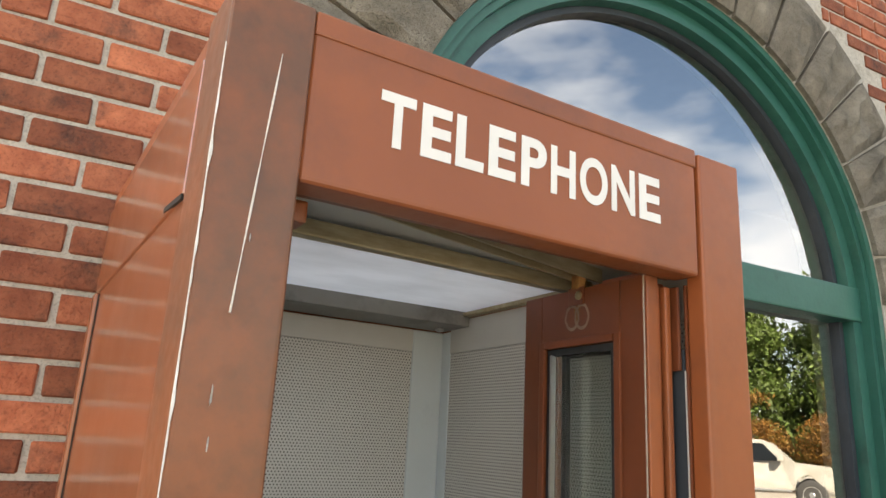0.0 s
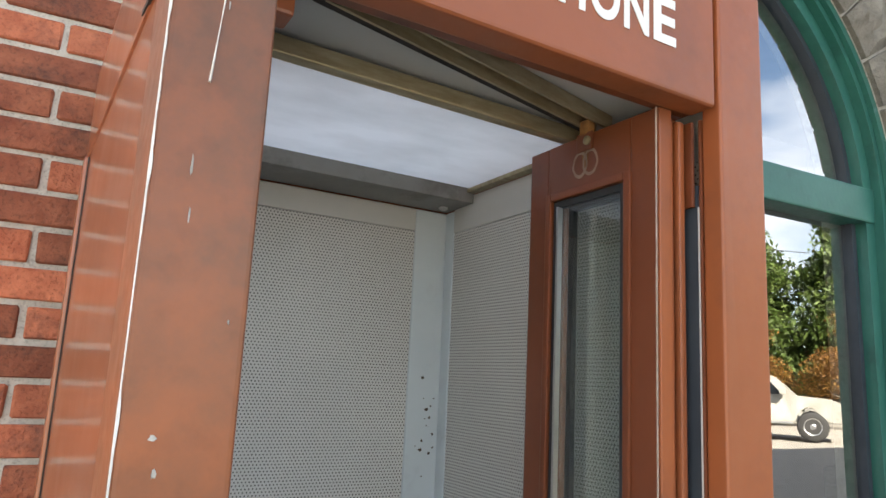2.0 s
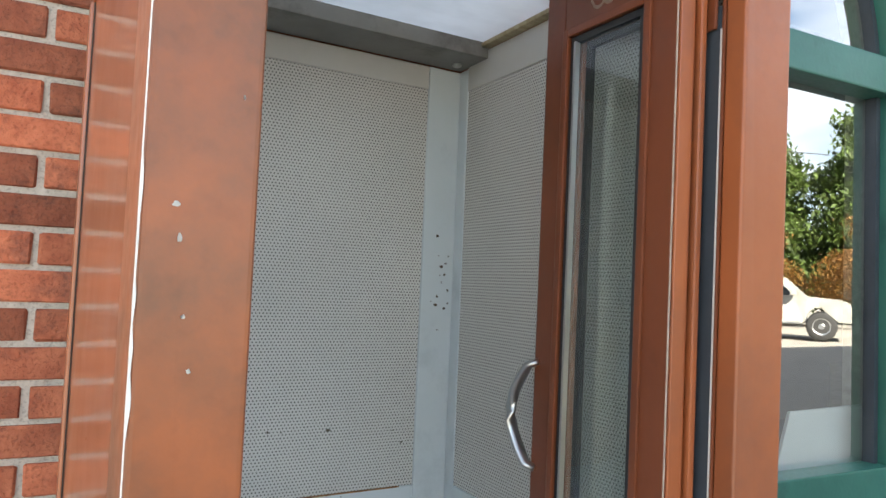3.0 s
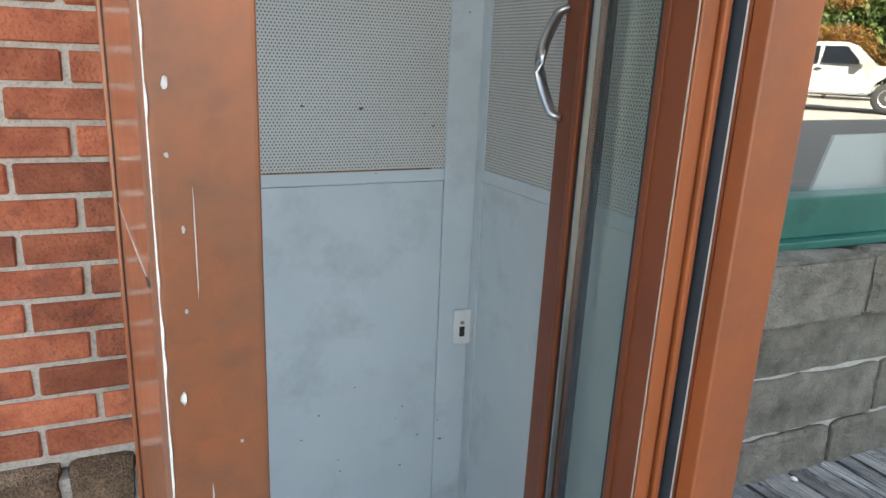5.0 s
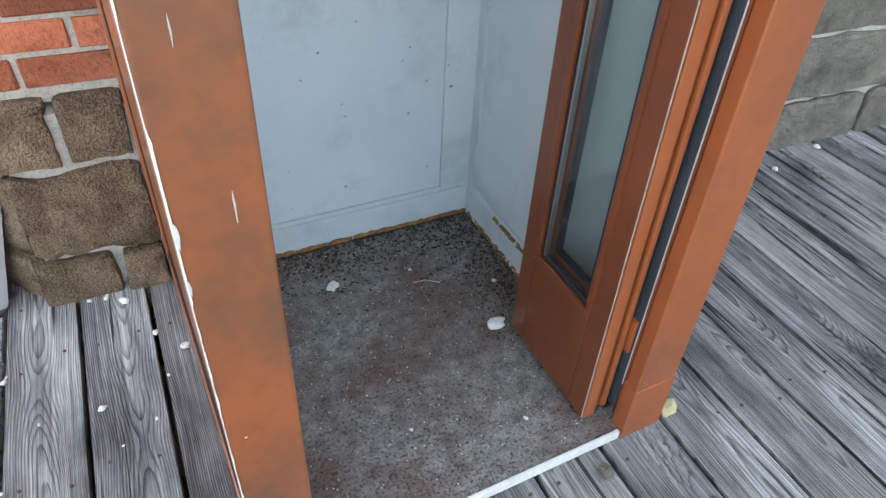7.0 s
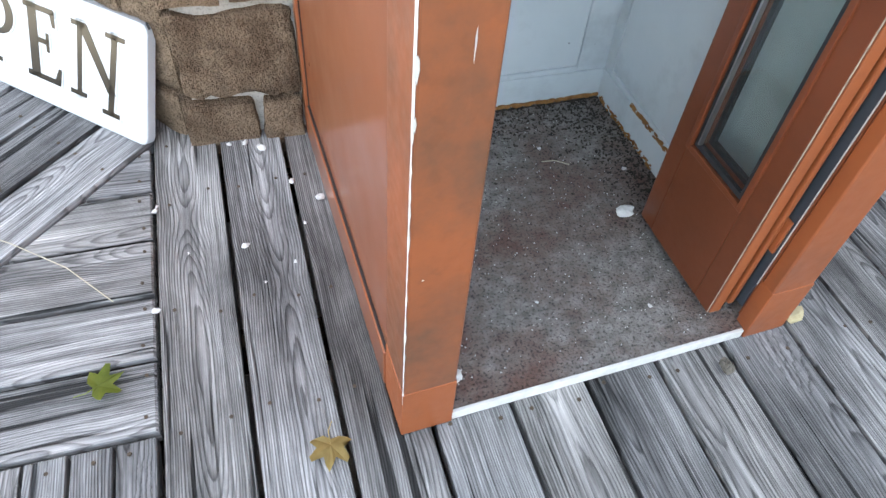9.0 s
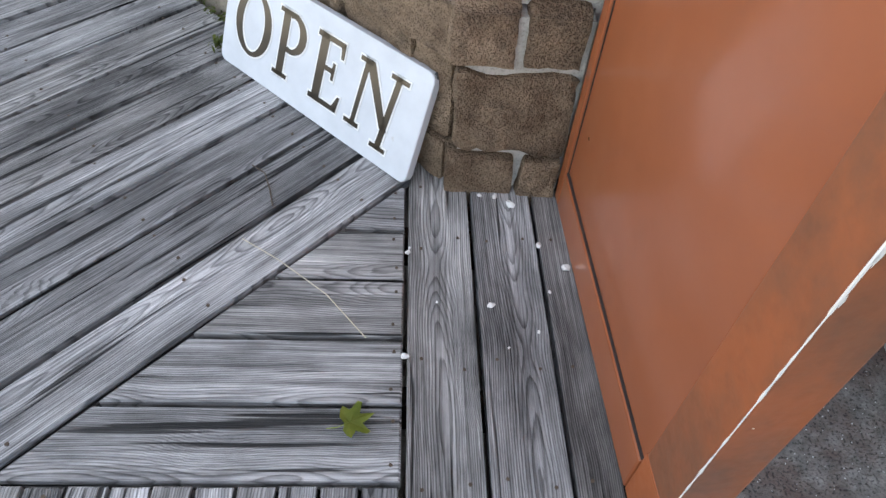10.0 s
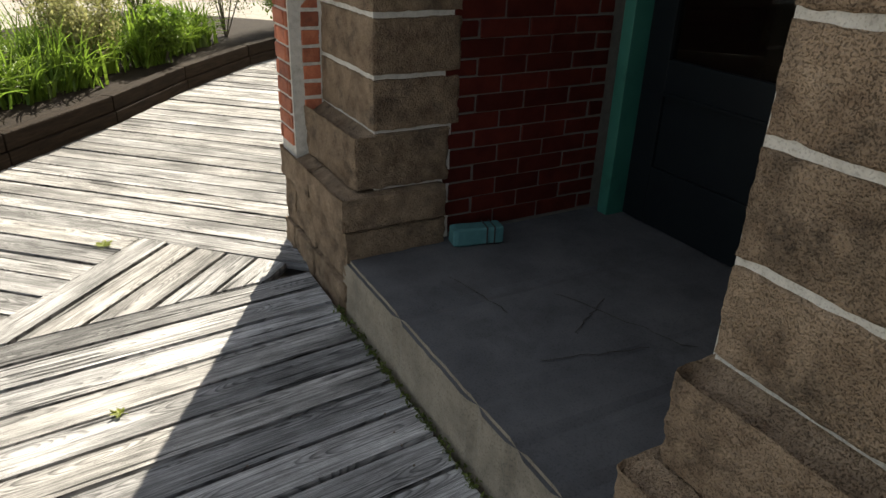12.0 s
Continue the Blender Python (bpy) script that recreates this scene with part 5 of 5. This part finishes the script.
def letter_o(x, y, w, h, grow=0.0):
    bm = bmesh.new()
    rings = []
    for z in (0.0006, 0.0022):
        for rx, ry in ((w / 2 + grow, h / 2 + grow), (w / 2 - 0.022 - grow, h / 2 - 0.007 - grow)):
            rings.append([bm.verts.new((x + w / 2 + rx * math.cos(2 * math.pi * k / 40), y + h / 2 + ry * math.sin(2 * math.pi * k / 40), z)) for k in range(40)])
    for a, b in ((0, 2), (2, 3), (3, 1), (1, 0)):
        for k in range(40):
            bm.faces.new((rings[a][k], rings[a][(k + 1) % 40], rings[b][(k + 1) % 40], rings[b][k]))
    return bm


def letter_p(x, y, h, grow=0.0):
    g = grow
    stem = flat([rect(x + 0.014 - g, y - g, x + 0.034 + g, y + h + g), rect(x - g, y - g, x + 0.050 + g, y + 0.006 + g), rect(x - g, y + h - 0.006 - g, x + 0.06 + g, y + h + g)])
    bm = bmesh.new()
    rings = []
    for z in (0.0006, 0.0022):
        for rx, ry in ((0.050 + g, 0.048 + g), (0.030 - g, 0.040 - g)):
            rings.append([bm.verts.new((x + 0.050 + rx * math.cos(a), y + h - 0.049 + ry * math.sin(a), z)) for a in (-math.pi * 0.62 + math.pi * 1.24 * k / 24 for k in range(25))])
    for a, b in ((0, 2), (2, 3), (3, 1), (1, 0)):
        for k in range(24):
            bm.faces.new((rings[a][k], rings[a][k + 1], rings[b][k + 1], rings[b][k]))
    for k in (0, 24):
        bm.faces.new((rings[0][k], rings[1][k], rings[3][k], rings[2][k]))
    return join(stem, bm)


def letter_e(x, y, h, grow=0.0):
    g = grow
    return flat([rect(x + 0.012 - g, y - g, x + 0.034 + g, y + h + g), rect(x - g, y - g, x + 0.096 + g, y + 0.008 + g), rect(x - g, y + h - 0.008 - g, x + 0.088 + g, y + h + g),
                 rect(x + 0.034, y + h * 0.52 - g, x + 0.066 + g, y + h * 0.52 + 0.007 + g), [(x + 0.084 - g, y + 0.008), (x + 0.096 + g, y), (x + 0.102 + g, y + 0.036 + g), (x + 0.098 - g, y + 0.036 + g)],
                 [(x + 0.080 - g, y + h - 0.008), (x + 0.086 - g, y + h - 0.034 - g), (x + 0.090 + g, y + h - 0.034 - g), (x + 0.088 + g, y + h)],
                 rect(x + 0.064 - g, y + h * 0.52 - 0.016 - g, x + 0.068 + g, y + h * 0.52 + 0.022 + g)])


def letter_n(x, y, h, grow=0.0):
    g = grow
    return flat([[(x + 0.006 - g, y - g), (x + 0.014 + g, y - g), (x + 0.026 + g, y + h + g), (x + 0.016 - g, y + h + g)],
                 rect(x - 0.014 - g, y - g, x + 0.030 + g, y + 0.006 + g), rect(x - 0.002 - g, y + h - 0.006 - g, x + 0.034 + g, y + h + g),
                 [(x + 0.014 - g, y + h + g), (x + 0.098 - g, y + 0.034 - g), (x + 0.116 + g, y + 0.034 - g), (x + 0.038 + g, y + h + g)],
                 [(x + 0.096 - g, y - 0.016 - g), (x + 0.108 + g, y - 0.016 - g), (x + 0.126 + g, y + h + g), (x + 0.114 - g, y + h + g)],
                 rect(x + 0.096 - g, y + h - 0.006 - g, x + 0.146 + g, y + h + g), rect(x + 0.080 - g, y - 0.018 - g, x + 0.126 + g, y - 0.012 + g)])


LH, LY = 0.165, 0.058
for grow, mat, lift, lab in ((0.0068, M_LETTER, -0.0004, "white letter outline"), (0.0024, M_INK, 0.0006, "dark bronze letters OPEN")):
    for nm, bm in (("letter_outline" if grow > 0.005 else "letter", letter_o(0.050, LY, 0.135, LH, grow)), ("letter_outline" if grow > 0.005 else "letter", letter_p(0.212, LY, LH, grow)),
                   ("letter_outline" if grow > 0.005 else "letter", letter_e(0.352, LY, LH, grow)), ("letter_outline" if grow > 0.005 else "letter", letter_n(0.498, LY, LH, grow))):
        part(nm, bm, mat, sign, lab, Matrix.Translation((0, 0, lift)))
part("hook", tube([(SW - 0.012, SH - 0.004, -0.01), (SW - 0.004, SH + 0.004, -0.002), (SW + 0.006, SH - 0.006, 0.0)], 0.0022, 6), M_WIRE, sign, "bent black wire hook")


# ---- small things ----
def pebble(x, y, z, size, seed, label, group="white stone chips", mat=M_PEBBLE):
    bm = bmesh.new()
    bmesh.ops.create_icosphere(bm, subdivisions=2, radius=1)
    r = random.Random(seed)
    k = Vector((r.uniform(0, 9), r.uniform(0, 9), 0))
    for v in bm.verts:
        v.co *= 1 + 0.5 * noise.noise(v.co * 1.3 + k)
        v.co = Vector((round(v.co.x * 2.6) / 2.6, round(v.co.y * 2.6) / 2.6, v.co.z)) * 0.45 + v.co * 0.55
        v.co = Vector((v.co.x * size, v.co.y * size * r.uniform(0.72, 0.76), v.co.z * size * 0.55))
    low = min(v.co.z for v in bm.verts)
    thing("stone_chip", bm, mat, label, "stone", pose(x, y, z - low - 0.0005, 0, 0, r.uniform(0, 180)), group)


for k, (x, y, size) in enumerate([(-0.205, 0.770, 0.008), (-0.170, 0.747, 0.011), (-0.240, 0.772, 0.006), (-0.114, 0.626, 0.008), (-0.061, 0.566, 0.011), (-0.221, 0.457, 0.008), (-0.388, 0.327, 0.008),
                                  (-0.395, 0.585, 0.007), (-0.392, 0.60, 0.004), (-0.10, 0.50, 0.004), (-0.13, 0.40, 0.004), (1.851, 0.760, 0.012), (1.63, 0.700, 0.010), (-0.33, 0.46, 0.003), (-0.19, 0.36, 0.003)]):
    pebble(x, y, 0.001, size, k, "small chalky white stone chip on the deck boards")
for k, (x, y, size) in enumerate([(0.264, 0.616, 0.016), (0.560, 0.385, 0.021), (0.112, 0.075, 0.011), (0.45, 0.62, 0.005), (0.62, 0.52, 0.006), (0.30, 0.20, 0.004), (0.51, 0.15, 0.005)]):
    pebble(x, y, FLOOR_Z, size, 30 + k, "white stone chip on the booth floor")
pebble(0.785, 0.082, 0.001, 0.022, 55, "broken yellowish stone lump beside the booth foot", "broken lumps", M_YELLOW)
pebble(0.599, 0.003, 0.001, 0.017, 56, "grey stone lump on the deck boards", "broken lumps", M_STONE_GREY)


def maple_leaf(x, y, size, turn, mat, label):
    lobes = [(0, 1.0), (12, 0.72), (24, 0.50), (42, 0.90), (54, 0.86), (74, 0.48), (98, 0.74), (112, 0.62), (140, 0.42), (180, 0.20)]
    pts = [(a, r) for a, r in lobes] + [(360 - a, r) for a, r in reversed(lobes[1:-1])]
    bm = bmesh.new()
    mid = bm.verts.new((0, 0, 0.003))
    rim = [bm.verts.new((size * r * math.sin(radians(a)), size * r * math.cos(radians(a)), 0.002 + 0.010 * r * abs(math.sin(radians(a * 1.7 + turn))))) for a, r in pts]
    for a, b in zip(rim, rim[1:] + rim[:1]):
        bm.faces.new((mid, a, b))
    bmesh.ops.solidify(bm, geom=bm.faces[:], thickness=0.0006)
    ob = thing("fallen_leaf", bm, mat, label, "leaf", pose(x, y, 0.002, 0, 0, turn), "fallen leaves")
    part("stalk", tube([(0, 0, 0.003), (0.1 * size, -0.5 * size, 0.004), (0, -0.9 * size, 0.002)], 0.0008, 5), mat, ob)


maple_leaf(-0.475, 0.189, 0.045, -70, M_LEAF_GR, "yellow-green maple leaf fallen on the boards")
maple_leaf(-0.115, 0.005, 0.046, 170, M_LEAF_YL, "ochre maple leaf fallen on the boards")
maple_leaf(-2.979, 2.426, 0.05, 30, M_LEAF_GR, "bright yellow-green leaf on sunlit boards")
maple_leaf(-2.15, 1.52, 0.03, 100, M_LEAF_GR, "small green leaf on sunlit boards")
thing("straw", tube([(-0.745, 0.60, 0.002), (-0.66, 0.545, 0.006), (-0.55, 0.46, 0.008), (-0.463, 0.365, 0.003)], 0.0011, 5), M_STRAW, "pale dry straw lying across the boards", "straw")
thing("twig", tube([(-0.77, 0.83, 0.002), (-0.735, 0.80, 0.008), (-0.715, 0.75, 0.004), (-0.70, 0.70, 0.003)], 0.0016, 5), M_GRIME, "thin bent twig on the boards", "twig")
thing("straw", tube([(0.44, 0.575, 0.020), (0.47, 0.572, 0.022), (0.50, 0.555, 0.020)], 0.0012, 5), M_STRAW, "short straw on the booth floor", "straw")

litter = bmesh.new()
lit = random.Random(17)
for k in range(2600):
    if k % 3:
        x, y = lit.uniform(0.05, 0.67), 0.79 - abs(lit.gauss(0, 0.095))
    else:
        x, y = 0.705 - abs(lit.gauss(0, 0.06)), lit.uniform(0.30, 0.79)
    w = booth.matrix_basis @ Vector((x, min(y, 0.748), FLOOR_Z + 0.0005))
    bmesh.ops.create_icosphere(litter, subdivisions=1, radius=1, matrix=Matrix.Translation(w) @ Euler((lit.uniform(0, 3), 0, lit.uniform(0, 6))).to_matrix().to_4x4()
                               @ Matrix.Diagonal((lit.uniform(0.001, 0.006), lit.uniform(0.001, 0.0035), lit.uniform(0.0008, 0.003), 1)))
thing("floor_litter", litter, M_DEBRIS, "dark dirt and leaf crumbs along the booth floor", "litter", kind="stuff")
grit = bmesh.new()
for k in range(500):
    w = booth.matrix_basis @ Vector((lit.uniform(0.10, 0.62), lit.uniform(0.05, 0.74), FLOOR_Z + 0.0005))
    s = lit.uniform(0.0006, 0.0018)
    bmesh.ops.create_cube(grit, size=1, matrix=Matrix.Translation(w) @ Euler((0, 0, lit.uniform(0, 6))).to_matrix().to_4x4() @ Matrix.Diagonal((s * 1.4, s, s, 1)))
thing("floor_grit", grit, M_PEBBLE, "pale grit scattered on the booth floor", "grit", kind="stuff")

block_m = TURNED @ pose(-1.985, 0.50, 0.21, 0, 0, 78)
doorstop = holder("doorstop_brick", "teal painted brick standing against the recess wall", "brick", block_m)
part("body", (rough_block(-0.10, -0.035, 0, 0.10, 0.035, 0.07, 0.003, 3, 0.03, 0.008)), M_TEAL, doorstop)
for x in (0.03, 0.06):
    part("groove", box(x, -0.039, 0.004, x + 0.004, 0.039, 0.072), M_SEAM, doorstop)


# ---- planter and plants past the deck ----
planter = holder("planter", "raised flower bed edged with shade-darkened old timbers", "planter")
line = [(-4.12, 2.2), (-4.16, 3.1), (-4.24, 4.05), (-4.42, 5.1), (-4.50, 6.2), (-4.40, 8.2)]
for (xa, ya), (xb, yb) in zip(line, line[1:]):
    d = Vector((xb - xa, yb - ya))
    for lvl in range(2):
        part("timber", box(0.005, -0.09, 0, d.length - 0.005, 0.0, 0.10, 0.008), M_TIMBER, planter, m=pose(xa - 0.012 * lvl, ya, -0.02 + 0.104 * lvl, 0, 0, math.degrees(math.atan2(d.y, d.x)) ) @ Matrix.Scale(-1, 4, (0, 1, 0)))
part("soil", prism([(x - 0.09, y) for x, y in reversed(line)][::-1] + [(-7.4, 8.2), (-7.4, 2.2)], -0.1, 0.13), M_SOIL, planter, "dark soil")
plant_rng = random.Random(77)


def blade_clump(x, y, count, reach, mat, label):
    bm = bmesh.new()
    for k in range(count):
        a, ln = plant_rng.uniform(0, 6.283), reach * plant_rng.uniform(0.6, 1.15)
        lean, w = plant_rng.uniform(0.15, 0.8), plant_rng.uniform(0.007, 0.013)
        bx, by = plant_rng.gauss(0, 0.05), plant_rng.gauss(0, 0.05)
        prev = None
        for i in range(7):
            t = i / 6
            r = ln * lean * t * (0.4 + 0.6 * t)
            z = ln * (t * 1.0 - lean * 0.75 * t * t)
            ww = w * (1 - t) ** 0.6 + 0.0008
            px, py = bx + r * math.cos(a), by + r * math.sin(a)
            row = [bm.verts.new((px - ww * math.sin(a), py + ww * math.cos(a), z)), bm.verts.new((px, py, z - 0.004)), bm.verts.new((px + ww * math.sin(a), py - ww * math.cos(a), z))]
            if prev:
                bm.faces.new((prev[0], prev[1], row[1], row[0]))
                bm.faces.new((prev[1], prev[2], row[2], row[1]))
            prev = row
    p = holder("strap_leaf_plant", label, "plant", pose(x, y, 0.125), "strap-leaved plants in the bed")
    part("leaves", bm, mat, p)


def leaf_cloud(bm, centre, radii, count, size, rnd, hollow=0.5):
    for k in range(count):
        v = Vector((rnd.gauss(0, 1), rnd.gauss(0, 1), rnd.gauss(0, 1))).normalized() * (hollow + (1 - hollow) * rnd.random())
        v *= 1 + 0.35 * noise.noise(v * 2.3 + Vector(centre))
        c = Vector(centre) + Vector((v.x * radii[0], v.y * radii[1], v.z * radii[2]))
        q = Euler((rnd.uniform(-1.3, 1.3), rnd.uniform(-1.3, 1.3), rnd.uniform(0, 6.3))).to_matrix()
        s = size * rnd.uniform(0.6, 1.3)
        vs = [bm.verts.new(c + q @ Vector(p) * s) for p in ((-0.5, 0, 0), (0, -0.22, 0.06), (0.55, 0, 0), (0, 0.22, 0.06))]
        bm.faces.new(vs)


def shrub(x, y, h, w, count, mat, label, size=0.035):
    p = holder("shrub", label, "shrub", pose(x, y, 0.12), "shrubs in the bed")
    stems, leaves = [], bmesh.new()
    for k in range(9):
        a, lean = plant_rng.uniform(0, 6.28), plant_rng.uniform(0.1, 0.9)
        tip = Vector((w * lean * math.cos(a), w * lean * math.sin(a), h * plant_rng.uniform(0.75, 1.05)))
        stems.append(tube([(0, 0, -0.03), tip * 0.5 + Vector((0, 0, 0.08)), tip], [0.008, 0.005, 0.002], 5))
        for t in (0.35, 0.55, 0.75, 0.95):
            leaf_cloud(leaves, tip * t + Vector((0, 0, 0.04)), (w * 0.36, w * 0.36, h * 0.17), count // 36, size, plant_rng, 0.2)
    part("stems", join(*stems), M_BARK, p)
    part("leaves", leaves, mat, p)


for k in range(64):
    y = 2.35 + 0.066 * k
    blade_clump(-4.42 - plant_rng.uniform(0.0, 0.9) - 0.01 * k, y, 46, plant_rng.uniform(0.42, 0.62), M_FOLIAGE, "bright green strap-leaved plant in the bed")
for x, y, h, w, mat, lab, size in [(-5.0, 4.75, 0.50, 0.36, M_SEDUM, "low pale green flowering plant in the bed", 0.04), (-4.85, 5.4, 0.34, 0.26, M_FOLIAGE, "low fresh green plant in the bed", 0.045),
                                   (-5.5, 6.0, 1.05, 0.55, M_SHRUB, "tall olive-green feathery shrub", 0.03), (-6.0, 5.4, 1.1, 0.5, M_SHRUB, "tall olive-green feathery shrub", 0.03),
                                   (-5.2, 6.9, 1.1, 0.6, M_SHRUB, "tall olive-green feathery shrub", 0.03), (-4.95, 7.6, 0.8, 0.5, M_FOLIAGE, "leafy fresh green shrub in the bed", 0.04), (-5.0, 8.4, 0.8, 0.6, M_SHRUB, "leafy olive green shrub in the bed", 0.035)]:
    shrub(x, y, h * 1.25, w * 1.35, 4600, mat, lab, size)

weeds = bmesh.new()
for k in range(160):
    s = lit.uniform(0.7, 2.1)
    leaf_cloud(weeds, TURNED @ Vector((-s, -0.035 + lit.uniform(-0.008, 0.01), 0.002)), (0.015, 0.015, 0.008), 5, 0.016, lit, 0.1)
leaf_cloud(weeds, (-0.955, 1.30, 0.02), (0.03, 0.03, 0.03), 40, 0.022, lit, 0.1)
thing("weeds", weeds, M_SHRUB, "small weeds and dead leaves in the joint before the step", "weeds", kind="stuff")


# ---- across the road: what the window mirrors ----
def tree(x, y, h, w, mat, label, count, name="tree", seed=1):
    rnd = random.Random(seed)
    p = holder(name, label, name, pose(x, y, 0.2), "trees across the road" if name == "tree" else "autumn bushes across the road")
    limbs = [tube([(0, 0, -0.3), (0.1, 0.05, h * 0.35), (0.0, 0.1, h * 0.8)], [h * 0.022, h * 0.016, h * 0.005], 8)]
    crown = bmesh.new()
    n = 44 if name == "tree" else 18
    for k in range(n):
        a, t = rnd.uniform(0, 6.28), rnd.uniform(0.12, 0.98)
        r = w * (1.05 - t) ** 0.6 * rnd.uniform(0.35, 0.9)
        tip = Vector((r * math.cos(a), r * math.sin(a), h * t))
        limbs.append(tube([(0, 0, h * t * 0.6), tip * 0.6 + Vector((0, 0, h * t * 0.3)), tip], [h * 0.008, h * 0.005, h * 0.002], 5))
        leaf_cloud(crown, tip, (w * 0.34, w * 0.34, h * 0.10), count // n, h * 0.034 if name == "tree" else 0.15, rnd, 0.25)
    part("trunk", join(*limbs), M_BARK, p)
    part("crown", crown, mat, p)


view = Vector((0.82, -0.572)).normalized()
cross = Vector((view.y, -view.x))
for k, (d, c, h, w, mat, kind_name) in enumerate([(33, -5.5, 3.8, 2.6, M_AUTUMN, "bush"), (33, -1.6, 4.6, 3.0, M_AUTUMN, "bush"), (33.5, 2.2, 4.2, 2.8, M_AUTUMN, "bush"), (34, 6.0, 4.4, 2.9, M_AUTUMN, "bush"), (35, 10, 4.4, 2.9, M_AUTUMN, "bush"),
                                                  (39, -8, 11.5, 4.4, M_TREE, "tree"), (40, -2.5, 11.0, 4.6, M_TREE, "tree"), (41, 3.0, 10.0, 4.4, M_TREE, "tree"), (40, 8.5, 11.0, 4.6, M_TREE, "tree"), (42, 14, 11.5, 4.8, M_TREE, "tree")]):
    at = Vector((0.0, 2.5)) + view * d + cross * c
    if kind_name == "tree":
        tree(at.x, at.y, h, w, mat, "tall leafy green tree across the road", 22000, "tree", 60 + k)
    else:
        tree(at.x, at.y, h, w, mat, "rust and yellow autumn bush across the road", 9000, "bush", 60 + k)


def wheel(parent, m):
    w = part("wheel", smooth_faces(lathe([(0.26, -0.13), (0.40, -0.14), (0.435, -0.10), (0.435, 0.10), (0.40, 0.14), (0.26, 0.13)], 28)), M_TYRE, parent, "chunky black tyre", m)
    part("rim", lathe([(0.06, -0.145), (0.10, -0.12), (0.21, -0.125), (0.255, -0.14), (0.258, 0.12), (0.05, 0.13)], 20), M_CHROME, w)
    return w


def pickup(m):
    t = holder("pickup_truck", "dusty white four-door pickup truck parked across the road", "truck", m)
    side = [(-2.9, 0.62), (-2.9, 1.22), (-0.95, 1.24), (-0.82, 1.90), (-0.65, 1.98), (0.75, 1.98), (1.05, 1.88), (1.62, 1.34), (2.55, 1.26), (2.78, 1.16), (2.86, 0.80), (2.80, 0.58),
            (2.48, 0.58), (2.38, 0.86), (2.18, 1.00), (1.86, 1.00), (1.66, 0.86), (1.56, 0.56), (-1.38, 0.56), (-1.48, 0.86), (-1.68, 1.0), (-2.0, 1.0), (-2.2, 0.86), (-2.3, 0.60)]
    bm = bmesh.new()
    l, r = [bm.verts.new((x, -0.98, z)) for x, z in side], [bm.verts.new((x, 0.98, z)) for x, z in side]
    for v in l + r:
        if v.co.z > 1.3:
            v.co.y *= 1 - 0.28 * (v.co.z - 1.3)
    fl, fr = bm.faces.new(l), bm.faces.new(list(reversed(r)))
    for i in range(len(side)):
        j = (i + 1) % len(side)
        bm.faces.new((l[j], l[i], r[i], r[j]))
    bmesh.ops.triangulate(bm, faces=[fl, fr])
    part("body", bm, M_TRUCK, t, "dusty white bodywork")
    for sgn in (-1, 1):
        for xs in ((-0.72, 0.08), (0.16, 1.12)):
            y0, y1 = sgn * 0.962, sgn * 0.82
            top_front = xs[1] - (0.34 if xs[1] > 1 else 0)
            q = bmesh.new()
            q.faces.new([q.verts.new(p) for p in ((xs[0], y0 - 0.0 * sgn, 1.36), (xs[1] + (0.12 if xs[1] > 1 else 0), y0, 1.36), (top_front, y1, 1.86), (xs[0] + 0.04, y1, 1.86))])
            bmesh.ops.solidify(q, geom=q.faces[:], thickness=0.02)
            part("side_window", moved(q, Matrix.Translation((0, 0.012 * sgn, 0))), M_CARGLASS, t, "dark side window")
        part("wing_mirror", box(1.15, sgn * 0.98, 1.36, 1.33, sgn * 1.22, 1.56, 0.03), M_TRUCK, t)
        part("door_handle", box(0.02, sgn * 0.978, 1.18, 0.2, sgn * 1.0, 1.23, 0.008), M_RUBBER, t)
        part("door_handle", box(-0.95, sgn * 0.978, 1.18, -0.77, sgn * 1.0, 1.23, 0.008), M_RUBBER, t)
        part("running_board", box(-1.3, sgn * 0.90, 0.48, 1.5, sgn * 1.04, 0.55, 0.02), M_CHROME, t)
        wheel(t, pose(2.02, sgn * 0.86, 0.435, 90))
        wheel(t, pose(-1.84, sgn * 0.86, 0.435, 90))
    part("bumper", box(2.8, -0.95, 0.52, 2.98, 0.95, 0.78, 0.04), M_RUBBER, t, "dark front bumper")


heading = Vector((0.57, 0.82))
front_wheel = Vector((20.5, -11.7))
mid = front_wheel - heading.normalized() * 2.02
pickup(pose(mid.x, mid.y, 0.225, 0, 0, math.degrees(math.atan2(heading.y, heading.x))))
thing("overhead_cable", tube([(-5, -20, 8.2), (12, -19, 7.3), (30, -18, 8.2)], 0.02, 5), M_WIRE, "thin black cable over the road", "cable")
